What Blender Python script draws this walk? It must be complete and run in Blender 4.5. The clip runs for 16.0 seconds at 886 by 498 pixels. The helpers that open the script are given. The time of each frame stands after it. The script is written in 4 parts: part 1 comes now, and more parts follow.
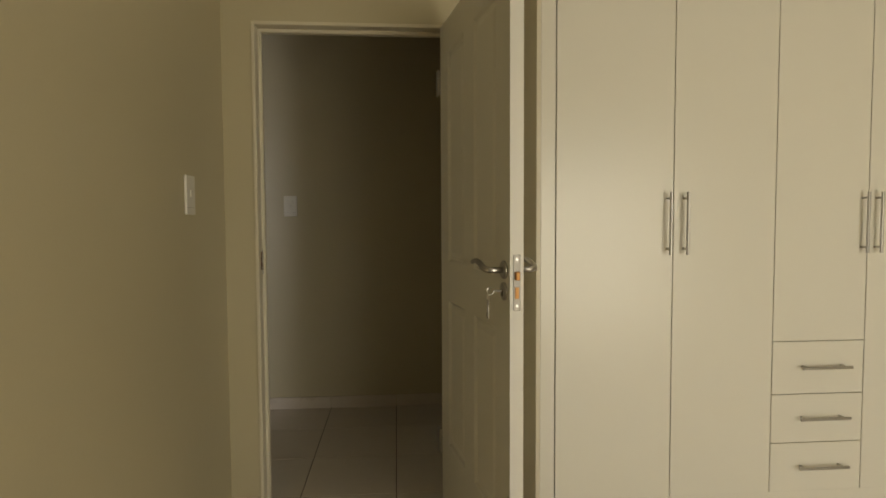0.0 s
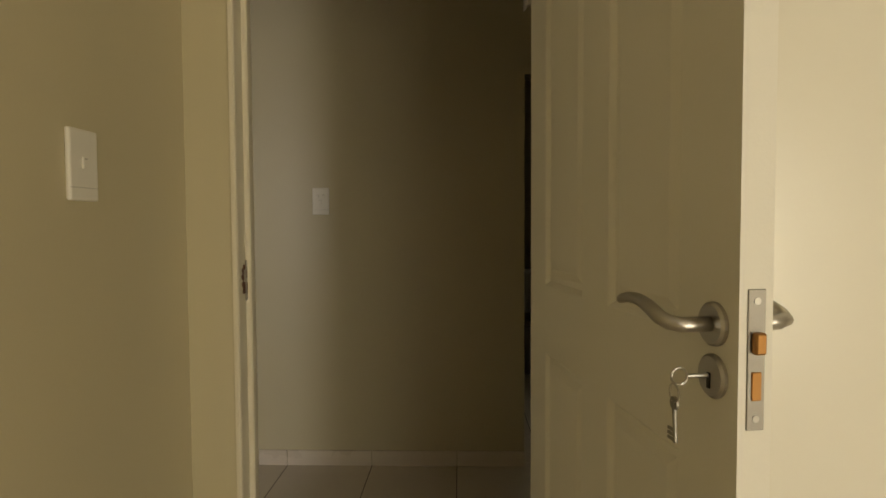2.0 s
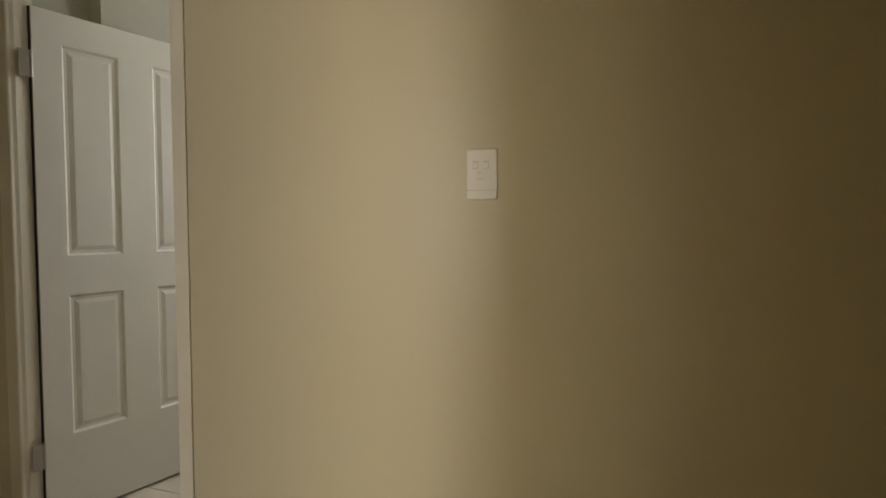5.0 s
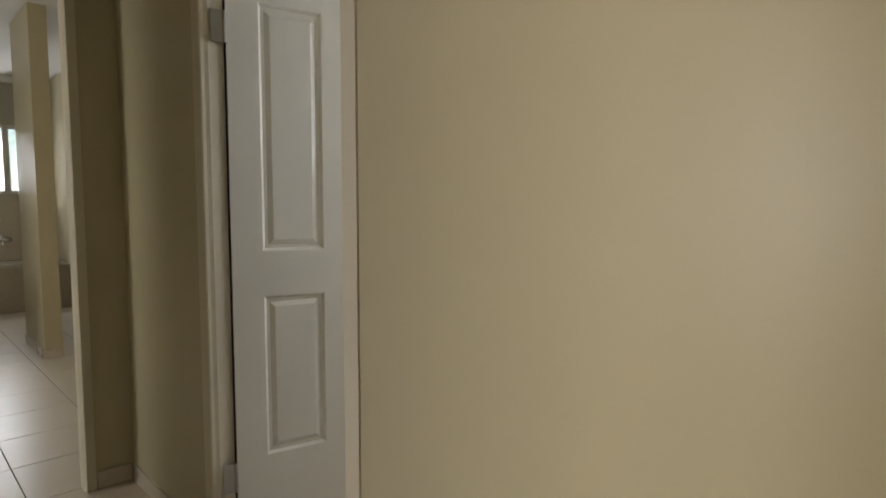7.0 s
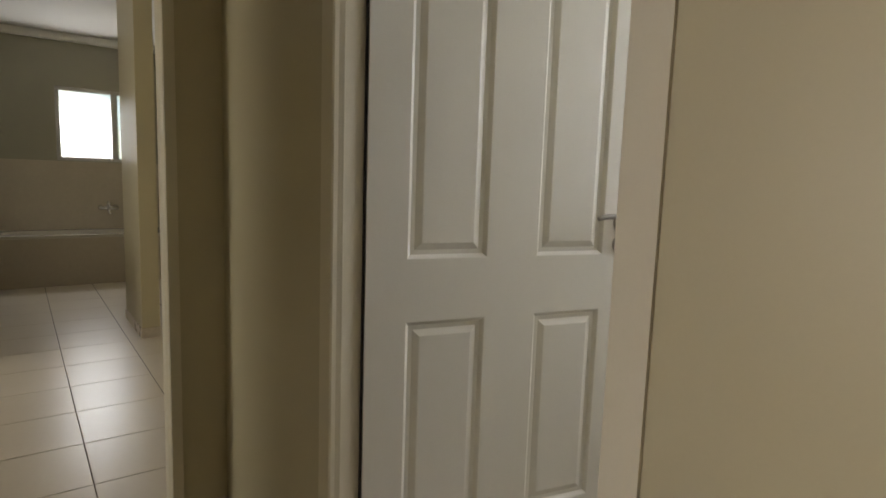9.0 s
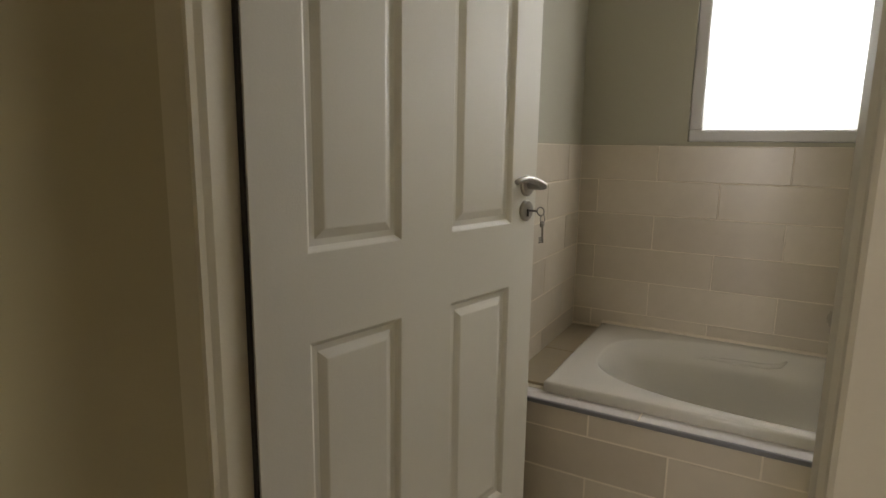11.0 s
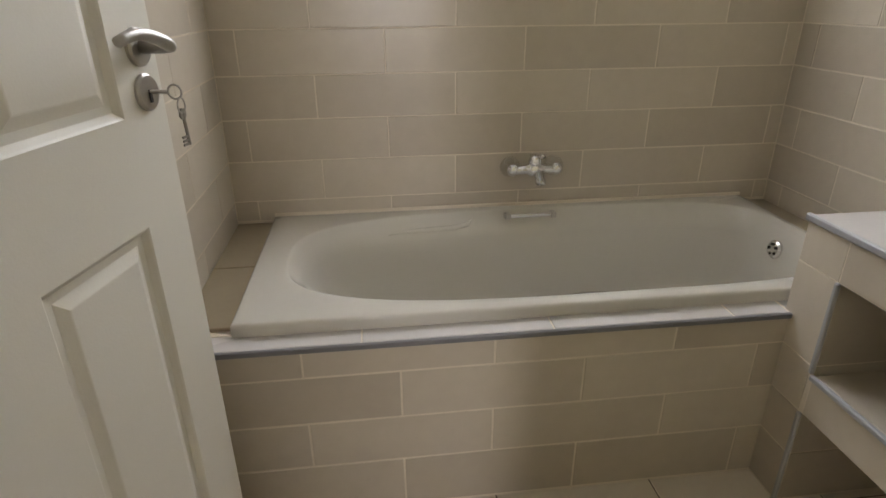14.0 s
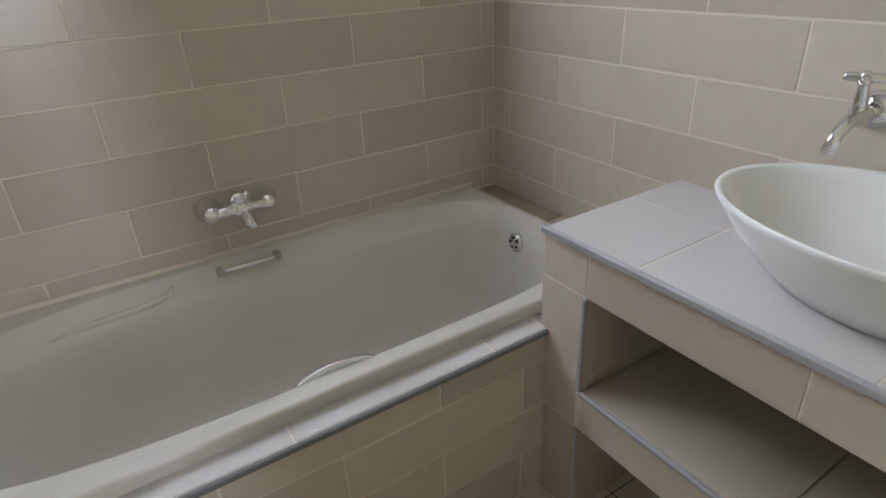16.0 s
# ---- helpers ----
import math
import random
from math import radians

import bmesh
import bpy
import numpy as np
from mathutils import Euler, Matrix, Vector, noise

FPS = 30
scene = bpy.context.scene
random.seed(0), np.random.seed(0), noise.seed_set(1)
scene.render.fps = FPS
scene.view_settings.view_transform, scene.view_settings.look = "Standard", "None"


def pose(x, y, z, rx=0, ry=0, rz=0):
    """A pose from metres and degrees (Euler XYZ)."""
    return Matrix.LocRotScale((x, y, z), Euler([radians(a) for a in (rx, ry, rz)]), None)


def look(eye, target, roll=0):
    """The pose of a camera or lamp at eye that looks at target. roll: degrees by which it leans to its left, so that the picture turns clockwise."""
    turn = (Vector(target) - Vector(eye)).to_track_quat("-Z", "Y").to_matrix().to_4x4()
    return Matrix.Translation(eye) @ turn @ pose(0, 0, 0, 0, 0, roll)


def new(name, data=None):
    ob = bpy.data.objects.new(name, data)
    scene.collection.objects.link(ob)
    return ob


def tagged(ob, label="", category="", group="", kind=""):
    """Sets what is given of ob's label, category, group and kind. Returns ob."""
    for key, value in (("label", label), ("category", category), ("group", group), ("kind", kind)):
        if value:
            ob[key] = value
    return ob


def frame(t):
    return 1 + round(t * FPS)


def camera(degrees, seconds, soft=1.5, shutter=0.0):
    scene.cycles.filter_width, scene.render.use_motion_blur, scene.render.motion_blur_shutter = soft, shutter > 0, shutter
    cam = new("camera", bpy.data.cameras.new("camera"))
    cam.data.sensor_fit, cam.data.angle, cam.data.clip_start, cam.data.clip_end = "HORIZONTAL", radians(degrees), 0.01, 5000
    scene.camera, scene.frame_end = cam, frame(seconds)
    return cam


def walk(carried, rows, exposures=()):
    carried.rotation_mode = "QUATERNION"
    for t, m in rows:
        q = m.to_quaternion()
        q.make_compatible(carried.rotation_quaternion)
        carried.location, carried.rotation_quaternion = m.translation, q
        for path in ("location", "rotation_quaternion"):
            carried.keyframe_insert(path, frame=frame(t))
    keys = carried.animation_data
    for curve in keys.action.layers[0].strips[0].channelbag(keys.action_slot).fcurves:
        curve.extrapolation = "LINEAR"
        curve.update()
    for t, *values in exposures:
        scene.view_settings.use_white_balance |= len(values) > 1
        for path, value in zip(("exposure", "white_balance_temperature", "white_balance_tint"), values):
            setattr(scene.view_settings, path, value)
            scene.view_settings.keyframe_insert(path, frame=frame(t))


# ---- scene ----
cam = camera(75.1, 16.0, soft=1.6)
PATH = [
    (0, (0.708, -3.727, 1.213), (0.869, -1.736, 1.111), -0.3),
    (0.5, (0.705, -3.49, 1.202), (0.838, -1.497, 1.106), -0.3),
    (1, (0.723, -3.241, 1.195), (0.808, -1.244, 1.109), -0.3),
    (1.5, (0.725, -3.017, 1.194), (0.742, -1.019, 1.113), 0.0),
    (2, (0.717, -2.792, 1.187), (0.658, -0.795, 1.102), -0.3),
    (2.5, (0.683, -2.558, 1.191), (0.553, -0.564, 1.108), 0.1),
    (3, (0.623, -2.281, 1.178), (0.434, -0.291, 1.106), -0.1),
    (3.5, (0.566, -2.033, 1.166), (0.307, -0.051, 1.102), 0.1),
    (4, (0.53, -1.819, 1.169), (0.168, 0.147, 1.102), 0.2),
    (4.2, (0.527, -1.744, 1.173), (0.112, 0.211, 1.102), 0.2),
    (6.3, (0.252, -0.966, 1.194), (-0.955, 0.622, 1.047), -0.4),
    (6.5, (0.216, -0.901, 1.208), (-1.06, 0.632, 1.052), -0.3),
    (7, (0.106, -0.762, 1.209), (-1.312, 0.64, 1.053), 0.1),
    (7.5, (-0.034, -0.637, 1.219), (-1.587, 0.614, 1.055), 0.4),
    (8, (-0.187, -0.586, 1.221), (-1.822, 0.553, 1.049), 0.4),
    (8.2, (-0.26, -0.569, 1.224), (-1.913, 0.541, 1.038), 1.0),
    (10.3, (-0.941, -0.583, 1.258), (-2.193, 0.947, 0.955), 1.8),
    (10.5, (-0.976, -0.572, 1.244), (-2.148, 1.022, 0.955), 1.0),
    (11, (-1.054, -0.536, 1.224), (-2.014, 1.184, 0.878), 0.8),
    (11.5, (-1.12, -0.465, 1.192), (-1.909, 1.311, 0.721), 0.4),
    (12, (-1.162, -0.403, 1.182), (-1.78, 1.404, 0.589), 0.2),
    (12.5, (-1.179, -0.344, 1.178), (-1.63, 1.479, 0.491), 0.0),
    (13, (-1.228, -0.25, 1.185), (-1.464, 1.595, 0.452), -0.2),
    (13.5, (-1.26, -0.173, 1.192), (-1.253, 1.673, 0.422), -0.3),
    (14, (-1.248, -0.087, 1.198), (-1.032, 1.731, 0.393), -0.4),
    (14.5, (-1.172, 0.03, 1.2), (-0.799, 1.806, 0.36), -1.4),
    (15, (-1.097, 0.117, 1.205), (-0.582, 1.842, 0.334), -2.1),
    (15.5, (-1.052, 0.184, 1.226), (-0.339, 1.827, 0.335), -2.5),
    (16, (-1.02, 0.229, 1.249), (-0.086, 1.743, 0.335), -2.8),
]
walk(cam, [(t, look(eye, target, roll)) for t, eye, target, roll in PATH],
     [(0, 1.68, 6500, 10), (1.5, 1.90, 6500, 10), (2.5, 2.22, 7500, 10), (3.2, 2.44, 7500, 10), (4.2, 2.87, 7200, 10), (6.3, 3.0, 6550, 11), (8.2, 2.92, 6500, 11),
      (10.3, 2.92, 7500, 11), (11.0, 2.64, 7300, 11), (11.6, 2.46, 7250, 11), (12.2, 2.74, 7150, 11), (13.5, 3.14, 6900, 13), (16, 3.12, 6000, 13)])

# ---- world, sun, window light ----
H = 2.70
world = bpy.data.worlds.new("sky")
scene.world = world
world.use_nodes = True
wn = world.node_tree
sky = wn.nodes.new("ShaderNodeTexSky")
sky.sky_type, sky.sun_disc = "NISHITA", False
sky.sun_elevation, sky.sun_rotation = radians(50), radians(180)
wn.links.new(sky.outputs[0], wn.nodes["Background"].inputs[0])
wn.nodes["Background"].inputs[1].default_value = 0.05
sun = new("sun", bpy.data.lights.new("sun", "SUN"))
sun.data.energy, sun.data.angle, sun.data.color = 5.0, radians(0.5), (1.0, 0.95, 0.87)
sun.matrix_world = look((1.5, -10, 12), (0, 0, 0))


def window_light(name, eye, target, w, h, watts, colour):
    la = bpy.data.lights.new(name, "AREA")
    la.shape, la.size, la.size_y, la.energy, la.color = "RECTANGLE", w, h, watts, colour
    ob = new(name, la)
    ob.matrix_world = look(eye, target)
    return ob


window_light("bedroom_window_light", (2.55, -5.27, 0.90), (2.55, -1.0, 0.90), 1.8, 1.65, 15, (1.0, 0.90, 0.70))
window_light("lounge_window_light", (-1.28, -8.07, 1.40), (-1.28, 0.0, 1.25), 1.3, 1.5, 15.5, (0.93, 0.91, 1.0))
window_light("bathroom_window_light", (-0.78, 1.95, 1.76), (-0.78, 0.6, 1.1), 1.0, 0.8, 3.6, (0.90, 0.93, 1.0))
window_light("ensuite_window_light", (-8.57, -0.02, 1.62), (-5.0, -0.3, 0.9), 0.74, 0.74, 3.2, (0.95, 0.96, 1.0))
# Added lamp in an unseen window, to brighten the main bedroom floor.
window_light("main_bedroom_added_light", (-4.2, -4.37, 1.4), (-4.2, 0.0, 0.8), 1.6, 1.3, 6.5, (1.0, 0.96, 0.9))
window_light("toilet_window_light", (2.15, 3.05, 2.82), (2.1, 1.4, 1.5), 0.7, 0.7, 9.0, (1.0, 0.95, 0.78))


# ---- materials ----
def nodes_of(name):
    m = bpy.data.materials.new(name)
    m.use_nodes = True
    return m, m.node_tree, m.node_tree.nodes["Principled BSDF"]


def link(nt, a, b):
    nt.links.new(a, b)


def noise_node(nt, scale, detail=4.0, rough=0.55, vec=None):
    n = nt.nodes.new("ShaderNodeTexNoise")
    n.inputs["Scale"].default_value = scale
    n.inputs["Detail"].default_value = detail
    n.inputs["Roughness"].default_value = rough
    if vec is None:
        g = nt.nodes.new("ShaderNodeNewGeometry")
        vec = g.outputs["Position"]
    link(nt, vec, n.inputs["Vector"])
    return n


def surface(name, dark, light, rough=0.5, metal=0.0, big=1.5, fine=120.0, bump=0.05, rvar=0.1, piece=0.0, coat=0.0):
    """Colour between dark and light by a broad and a fine noise, roughness varied, fine relief, tone per piece."""
    m, nt, p = nodes_of(name)
    a = noise_node(nt, big)
    b = noise_node(nt, fine, 3.0)
    mix = nt.nodes.new("ShaderNodeMath")
    mix.operation = "MULTIPLY_ADD"
    link(nt, b.outputs[0], mix.inputs[0])
    mix.inputs[1].default_value = 0.35
    sub = nt.nodes.new("ShaderNodeMath")
    sub.operation = "MULTIPLY_ADD"
    link(nt, a.outputs[0], sub.inputs[0])
    sub.inputs[1].default_value = 0.9
    sub.inputs[2].default_value = -0.12
    link(nt, sub.outputs[0], mix.inputs[2])
    fac = mix.outputs[0]
    if piece:
        info = nt.nodes.new("ShaderNodeObjectInfo")
        pm = nt.nodes.new("ShaderNodeMath")
        pm.operation = "MULTIPLY_ADD"
        link(nt, info.outputs["Random"], pm.inputs[0])
        pm.inputs[1].default_value = piece
        link(nt, fac, pm.inputs[2])
        sh = nt.nodes.new("ShaderNodeMath")
        sh.operation = "SUBTRACT"
        link(nt, pm.outputs[0], sh.inputs[0])
        sh.inputs[1].default_value = piece / 2
        fac = sh.outputs[0]
    ramp = nt.nodes.new("ShaderNodeMixRGB")
    link(nt, fac, ramp.inputs[0])
    ramp.use_clamp = True
    ramp.inputs[1].default_value = (*dark, 1)
    ramp.inputs[2].default_value = (*light, 1)
    link(nt, ramp.outputs[0], p.inputs["Base Color"])
    rm = nt.nodes.new("ShaderNodeMapRange")
    link(nt, a.outputs[0], rm.inputs[0])
    rm.inputs[1].default_value, rm.inputs[2].default_value = 0.0, 1.0
    rm.inputs[3].default_value, rm.inputs[4].default_value = max(rough - rvar / 2, 0.02), min(rough + rvar / 2, 1)
    link(nt, rm.outputs[0], p.inputs["Roughness"])
    p.inputs["Metallic"].default_value = metal
    p.inputs["Coat Weight"].default_value = coat
    if bump:
        bu = nt.nodes.new("ShaderNodeBump")
        bu.inputs["Strength"].default_value = bump
        bu.inputs["Distance"].default_value = 0.004
        link(nt, b.outputs[0], bu.inputs["Height"])
        link(nt, bu.outputs[0], p.inputs["Normal"])
    return m


PAINT = surface("wall_paint", (0.50, 0.445, 0.295), (0.56, 0.50, 0.335), 0.38, big=0.8, fine=160, bump=0.045)
BATH_PAINT = surface("bathroom_wall_paint", (0.36, 0.345, 0.27), (0.41, 0.39, 0.31), 0.62, big=0.8, fine=160, bump=0.10)
CEIL = surface("ceiling_paint", (0.74, 0.73, 0.70), (0.80, 0.79, 0.76), 0.8, big=0.7, fine=90, bump=0.05)
DOOR = surface("door_enamel", (0.70, 0.68, 0.61), (0.76, 0.735, 0.665), 0.42, big=1.2, fine=260, bump=0.06)
FRAME = surface("frame_enamel", (0.64, 0.585, 0.45), (0.71, 0.655, 0.52), 0.45, big=3, fine=200, bump=0.05)
MELAMINE = surface("white_melamine", (0.755, 0.725, 0.635), (0.765, 0.735, 0.645), 0.27, big=0.5, fine=600, bump=0.03, rvar=0.0)
MARK = surface("grey_mark", (0.20, 0.18, 0.16), (0.26, 0.24, 0.21), 0.6, bump=0)
# Near-black: stands in for shade in gaps, keyholes and slots; also black fittings.
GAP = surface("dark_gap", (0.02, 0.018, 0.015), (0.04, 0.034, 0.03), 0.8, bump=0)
TILE = surface("wall_tile_glaze", (0.44, 0.385, 0.305), (0.62, 0.555, 0.455), 0.30, big=1.2, fine=24, bump=0.03, piece=0.55)
GROUT = surface("pale_grout", (0.68, 0.61, 0.50), (0.76, 0.69, 0.58), 0.85, big=8, fine=300, bump=0.2)
TOPTILE = surface("counter_tile", (0.57, 0.545, 0.53), (0.65, 0.625, 0.61), 0.26, big=3, fine=70, bump=0.03, piece=0.2)
TRIM = surface("grey_edge_trim", (0.33, 0.33, 0.35), (0.42, 0.42, 0.44), 0.35, big=6, fine=200, bump=0.03)
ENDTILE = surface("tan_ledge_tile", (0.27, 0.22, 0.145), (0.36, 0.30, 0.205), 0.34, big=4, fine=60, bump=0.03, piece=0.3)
NOOK_SHADE = surface("nook_shade_grey", (0.26, 0.24, 0.21), (0.34, 0.31, 0.27), 0.9, big=5, fine=140, bump=0.3)
DARKTRIM = surface("dark_grey_edge_trim", (0.15, 0.15, 0.165), (0.21, 0.21, 0.225), 0.45, big=6, fine=200, bump=0.03)
FTILE = surface("floor_tile_glaze", (0.60, 0.53, 0.43), (0.70, 0.63, 0.53), 0.30, big=2.0, fine=40, bump=0.02, piece=0.3)
FGROUT = surface("brown_floor_grout", (0.10, 0.075, 0.055), (0.16, 0.12, 0.09), 0.9, big=6, fine=200, bump=0.2)
SKIRT = surface("skirting_tile_glaze", (0.56, 0.49, 0.40), (0.66, 0.59, 0.50), 0.28, big=2.0, fine=40, bump=0.02, piece=0.3)
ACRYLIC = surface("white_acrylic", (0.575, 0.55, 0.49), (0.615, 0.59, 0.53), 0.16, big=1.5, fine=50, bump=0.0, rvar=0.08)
CERAMIC = surface("white_ceramic", (0.80, 0.80, 0.78), (0.84, 0.84, 0.82), 0.08, big=1.5, fine=50, bump=0.0, rvar=0.04)
CHROME = surface("chrome", (0.72, 0.72, 0.72), (0.80, 0.80, 0.80), 0.10, 1.0, big=9, fine=200, bump=0.0, rvar=0.08)
DULL = surface("dull_steel", (0.26, 0.245, 0.22), (0.36, 0.34, 0.31), 0.52, 1.0, big=14, fine=500, bump=0.08)
STEEL = surface("brushed_steel", (0.42, 0.40, 0.37), (0.52, 0.50, 0.47), 0.34, 1.0, big=9, fine=500, bump=0.05)
BRASS = surface("worn_brass", (0.30, 0.15, 0.05), (0.42, 0.22, 0.08), 0.50, 1.0, big=20, fine=300, bump=0.05)
PLASTIC = surface("white_plastic", (0.72, 0.69, 0.61), (0.76, 0.73, 0.65), 0.35, big=4, fine=300, bump=0.02)
ALU = surface("window_aluminium", (0.50, 0.49, 0.48), (0.60, 0.59, 0.58), 0.42, 0.0, big=5, fine=300, bump=0.03)
PUTTY = surface("torn_mortise", (0.05, 0.03, 0.02), (0.22, 0.10, 0.05), 0.9, big=60, fine=300, bump=0.5)
DARKTILE = surface("dark_shower_mosaic", (0.11, 0.065, 0.05), (0.17, 0.11, 0.085), 0.5, big=8, fine=60, bump=0.1)
GROUND = surface("garden_ground", (0.07, 0.09, 0.035), (0.16, 0.15, 0.08), 0.95, big=0.6, fine=9, bump=0.4)


def glass_material(name, clear, tint):
    m = bpy.data.materials.new(name)
    m.use_nodes = True
    nt = m.node_tree
    nt.nodes.remove(nt.nodes["Principled BSDF"])
    out = nt.nodes["Material Output"]
    tr = nt.nodes.new("ShaderNodeBsdfTransparent")
    tr.inputs[0].default_value = (*tint, 1)
    tl = nt.nodes.new("ShaderNodeBsdfTranslucent")
    tl.inputs[0].default_value = (0.8, 0.8, 0.8, 1)
    gl = nt.nodes.new("ShaderNodeBsdfGlossy")
    gl.inputs["Roughness"].default_value = 0.12
    n = noise_node(nt, 14, 5.0)
    mr = nt.nodes.new("ShaderNodeMapRange")
    link(nt, n.outputs[0], mr.inputs[0])
    mr.inputs[1].default_value, mr.inputs[2].default_value = 0.35, 0.7
    mr.inputs[3].default_value, mr.inputs[4].default_value = 1 - clear, min(1.12 - clear, 0.9)
    mx = nt.nodes.new("ShaderNodeMixShader")
    link(nt, mr.outputs[0], mx.inputs[0])
    link(nt, tr.outputs[0], mx.inputs[1])
    link(nt, tl.outputs[0], mx.inputs[2])
    fr = nt.nodes.new("ShaderNodeFresnel")
    m2 = nt.nodes.new("ShaderNodeMixShader")
    link(nt, fr.outputs[0], m2.inputs[0])
    link(nt, mx.outputs[0], m2.inputs[1])
    link(nt, gl.outputs[0], m2.inputs[2])
    link(nt, m2.outputs[0], out.inputs[0])
    return m


GLASS = glass_material("window_glass", 0.92, (0.96, 0.98, 0.97))
FROST = glass_material("obscure_glass", 0.65, (0.95, 0.97, 0.96))


def backdrop_material(name, low, high, strength, z0, z1):
    """Distance out of focus outside a window: two colours by height and broad noise."""
    m = bpy.data.materials.new(name)
    m.use_nodes = True
    nt = m.node_tree
    nt.nodes.remove(nt.nodes["Principled BSDF"])
    em = nt.nodes.new("ShaderNodeEmission")
    g = nt.nodes.new("ShaderNodeNewGeometry")
    sp = nt.nodes.new("ShaderNodeSeparateXYZ")
    link(nt, g.outputs["Position"], sp.inputs[0])
    mr = nt.nodes.new("ShaderNodeMapRange")
    link(nt, sp.outputs[2], mr.inputs[0])
    mr.inputs[1].default_value, mr.inputs[2].default_value = z0, z1
    n = noise_node(nt, 2.5, 2.0)
    ad = nt.nodes.new("ShaderNodeMath")
    ad.operation = "MULTIPLY_ADD"
    link(nt, n.outputs[0], ad.inputs[0])
    ad.inputs[1].default_value = 0.9
    ad.inputs[2].default_value = -0.45
    ad2 = nt.nodes.new("ShaderNodeMath")
    ad2.operation = "ADD"
    link(nt, ad.outputs[0], ad2.inputs[0])
    link(nt, mr.outputs[0], ad2.inputs[1])
    mx = nt.nodes.new("ShaderNodeMixRGB")
    mx.use_clamp = True
    link(nt, ad2.outputs[0], mx.inputs[0])
    mx.inputs[1].default_value = (*low, 1)
    mx.inputs[2].default_value = (*high, 1)
    link(nt, mx.outputs[0], em.inputs[0])
    em.inputs[1].default_value = strength
    link(nt, em.outputs[0], nt.nodes["Material Output"].inputs[0])
    return m


# ---- mesh helpers ----
def box(bm, x0, x1, y0, y1, z0, z1, bevel=0.0, seg=1):
    r = bmesh.ops.create_cube(bm, size=1.0, matrix=Matrix.Translation(((x0 + x1) / 2, (y0 + y1) / 2, (z0 + z1) / 2)) @ Matrix.Diagonal((x1 - x0, y1 - y0, z1 - z0, 1)))
    if bevel:
        edges = list({e for v in r["verts"] for e in v.link_edges})
        bmesh.ops.bevel(bm, geom=edges, offset=bevel, segments=seg, affect="EDGES", profile=0.5)
    return r["verts"]


def mesh_of(bm, name, material, smooth=False):
    me = bpy.data.meshes.new(name)
    bmesh.ops.recalc_face_normals(bm, faces=bm.faces)
    for f in bm.faces:
        f.smooth = smooth
    bm.to_mesh(me)
    bm.free()
    me.materials.append(material)
    return me


def part(name, bm, material, parent=None, label="", smooth=False):
    ob = new(name, mesh_of(bm, name, material, smooth))
    ob.parent = parent
    if label:
        ob["label"] = label
    return ob


def thing(name, label, category, m=None, group="", kind=""):
    ob = new(name)
    ob.empty_display_size = 0.1
    if m is not None:
        ob.matrix_world = m
    return tagged(ob, label, category, group, kind)


def boxes(*specs, bevel=0.0, seg=1):
    bm = bmesh.new()
    for s in specs:
        box(bm, *s, bevel=bevel, seg=seg)
    return bm


def tube(bm, pts, radii, n=12, cap=True):
    """A round tube along points, with a radius at each."""
    pts = [Vector(p) for p in pts]
    rings = []
    up = Vector((0.123, 0.456, 0.88)).normalized()
    for i, p in enumerate(pts):
        d = (pts[min(i + 1, len(pts) - 1)] - pts[max(i - 1, 0)]).normalized()
        a = d.cross(up).normalized()
        b = d.cross(a).normalized()
        r = radii[i] if isinstance(radii, (list, tuple)) else radii
        rings.append([bm.verts.new(p + (a * math.cos(2 * math.pi * k / n) + b * math.sin(2 * math.pi * k / n)) * r) for k in range(n)])
    for r0, r1 in zip(rings, rings[1:]):
        for k in range(n):
            bm.faces.new((r0[k], r0[(k + 1) % n], r1[(k + 1) % n], r1[k]))
    if cap:
        bm.faces.new(rings[0][::-1])
        bm.faces.new(rings[-1])
    return bm


def disc(bm, centre, axis, r, t, n=24, bevel=0.0):
    """A round plate of thickness t, from centre along axis."""
    c, a = Vector(centre), Vector(axis).normalized()
    steps = [(0, r), (max(t - bevel, 0), r), (t, max(r - bevel, 0.0005))] if bevel else [(0, r), (t, r)]
    tube(bm, [c + a * s for s, _ in steps], [q for _, q in steps], n)
    return bm


def loops(bm, rings, close=True, cap_last=True):
    vs = [[bm.verts.new(p) for p in ring] for ring in rings]
    for a, b in zip(vs, vs[1:]):
        n = len(a)
        for k in range(n):
            bm.faces.new((a[k], a[(k + 1) % n], b[(k + 1) % n], b[k]))
    if cap_last:
        bm.faces.new(vs[-1])
    return vs


def wall(name, axis, c0, c1, a0, a1, material, holes=(), z0=-0.02, z1=H, label="", kind="structure"):
    """A wall of thickness c0..c1 that runs along axis from a0 to a1, with openings (from, to, low, high)."""
    bm = bmesh.new()

    def piece(p0, p1, q0, q1):
        if p1 - p0 < 1e-4 or q1 - q0 < 1e-4:
            return
        if axis == "x":
            box(bm, p0, p1, c0, c1, q0, q1)
        else:
            box(bm, c0, c1, p0, p1, q0, q1)

    at = a0
    for h0, h1, low, high in sorted(holes):
        piece(at, h0, z0, z1)
        piece(h0, h1, z0, low)
        piece(h0, h1, high, z1)
        at = h1
    piece(at, a1, z0, z1)
    ob = part(name, bm, material)
    return tagged(ob, label or "painted plaster wall", "wall", kind=kind)


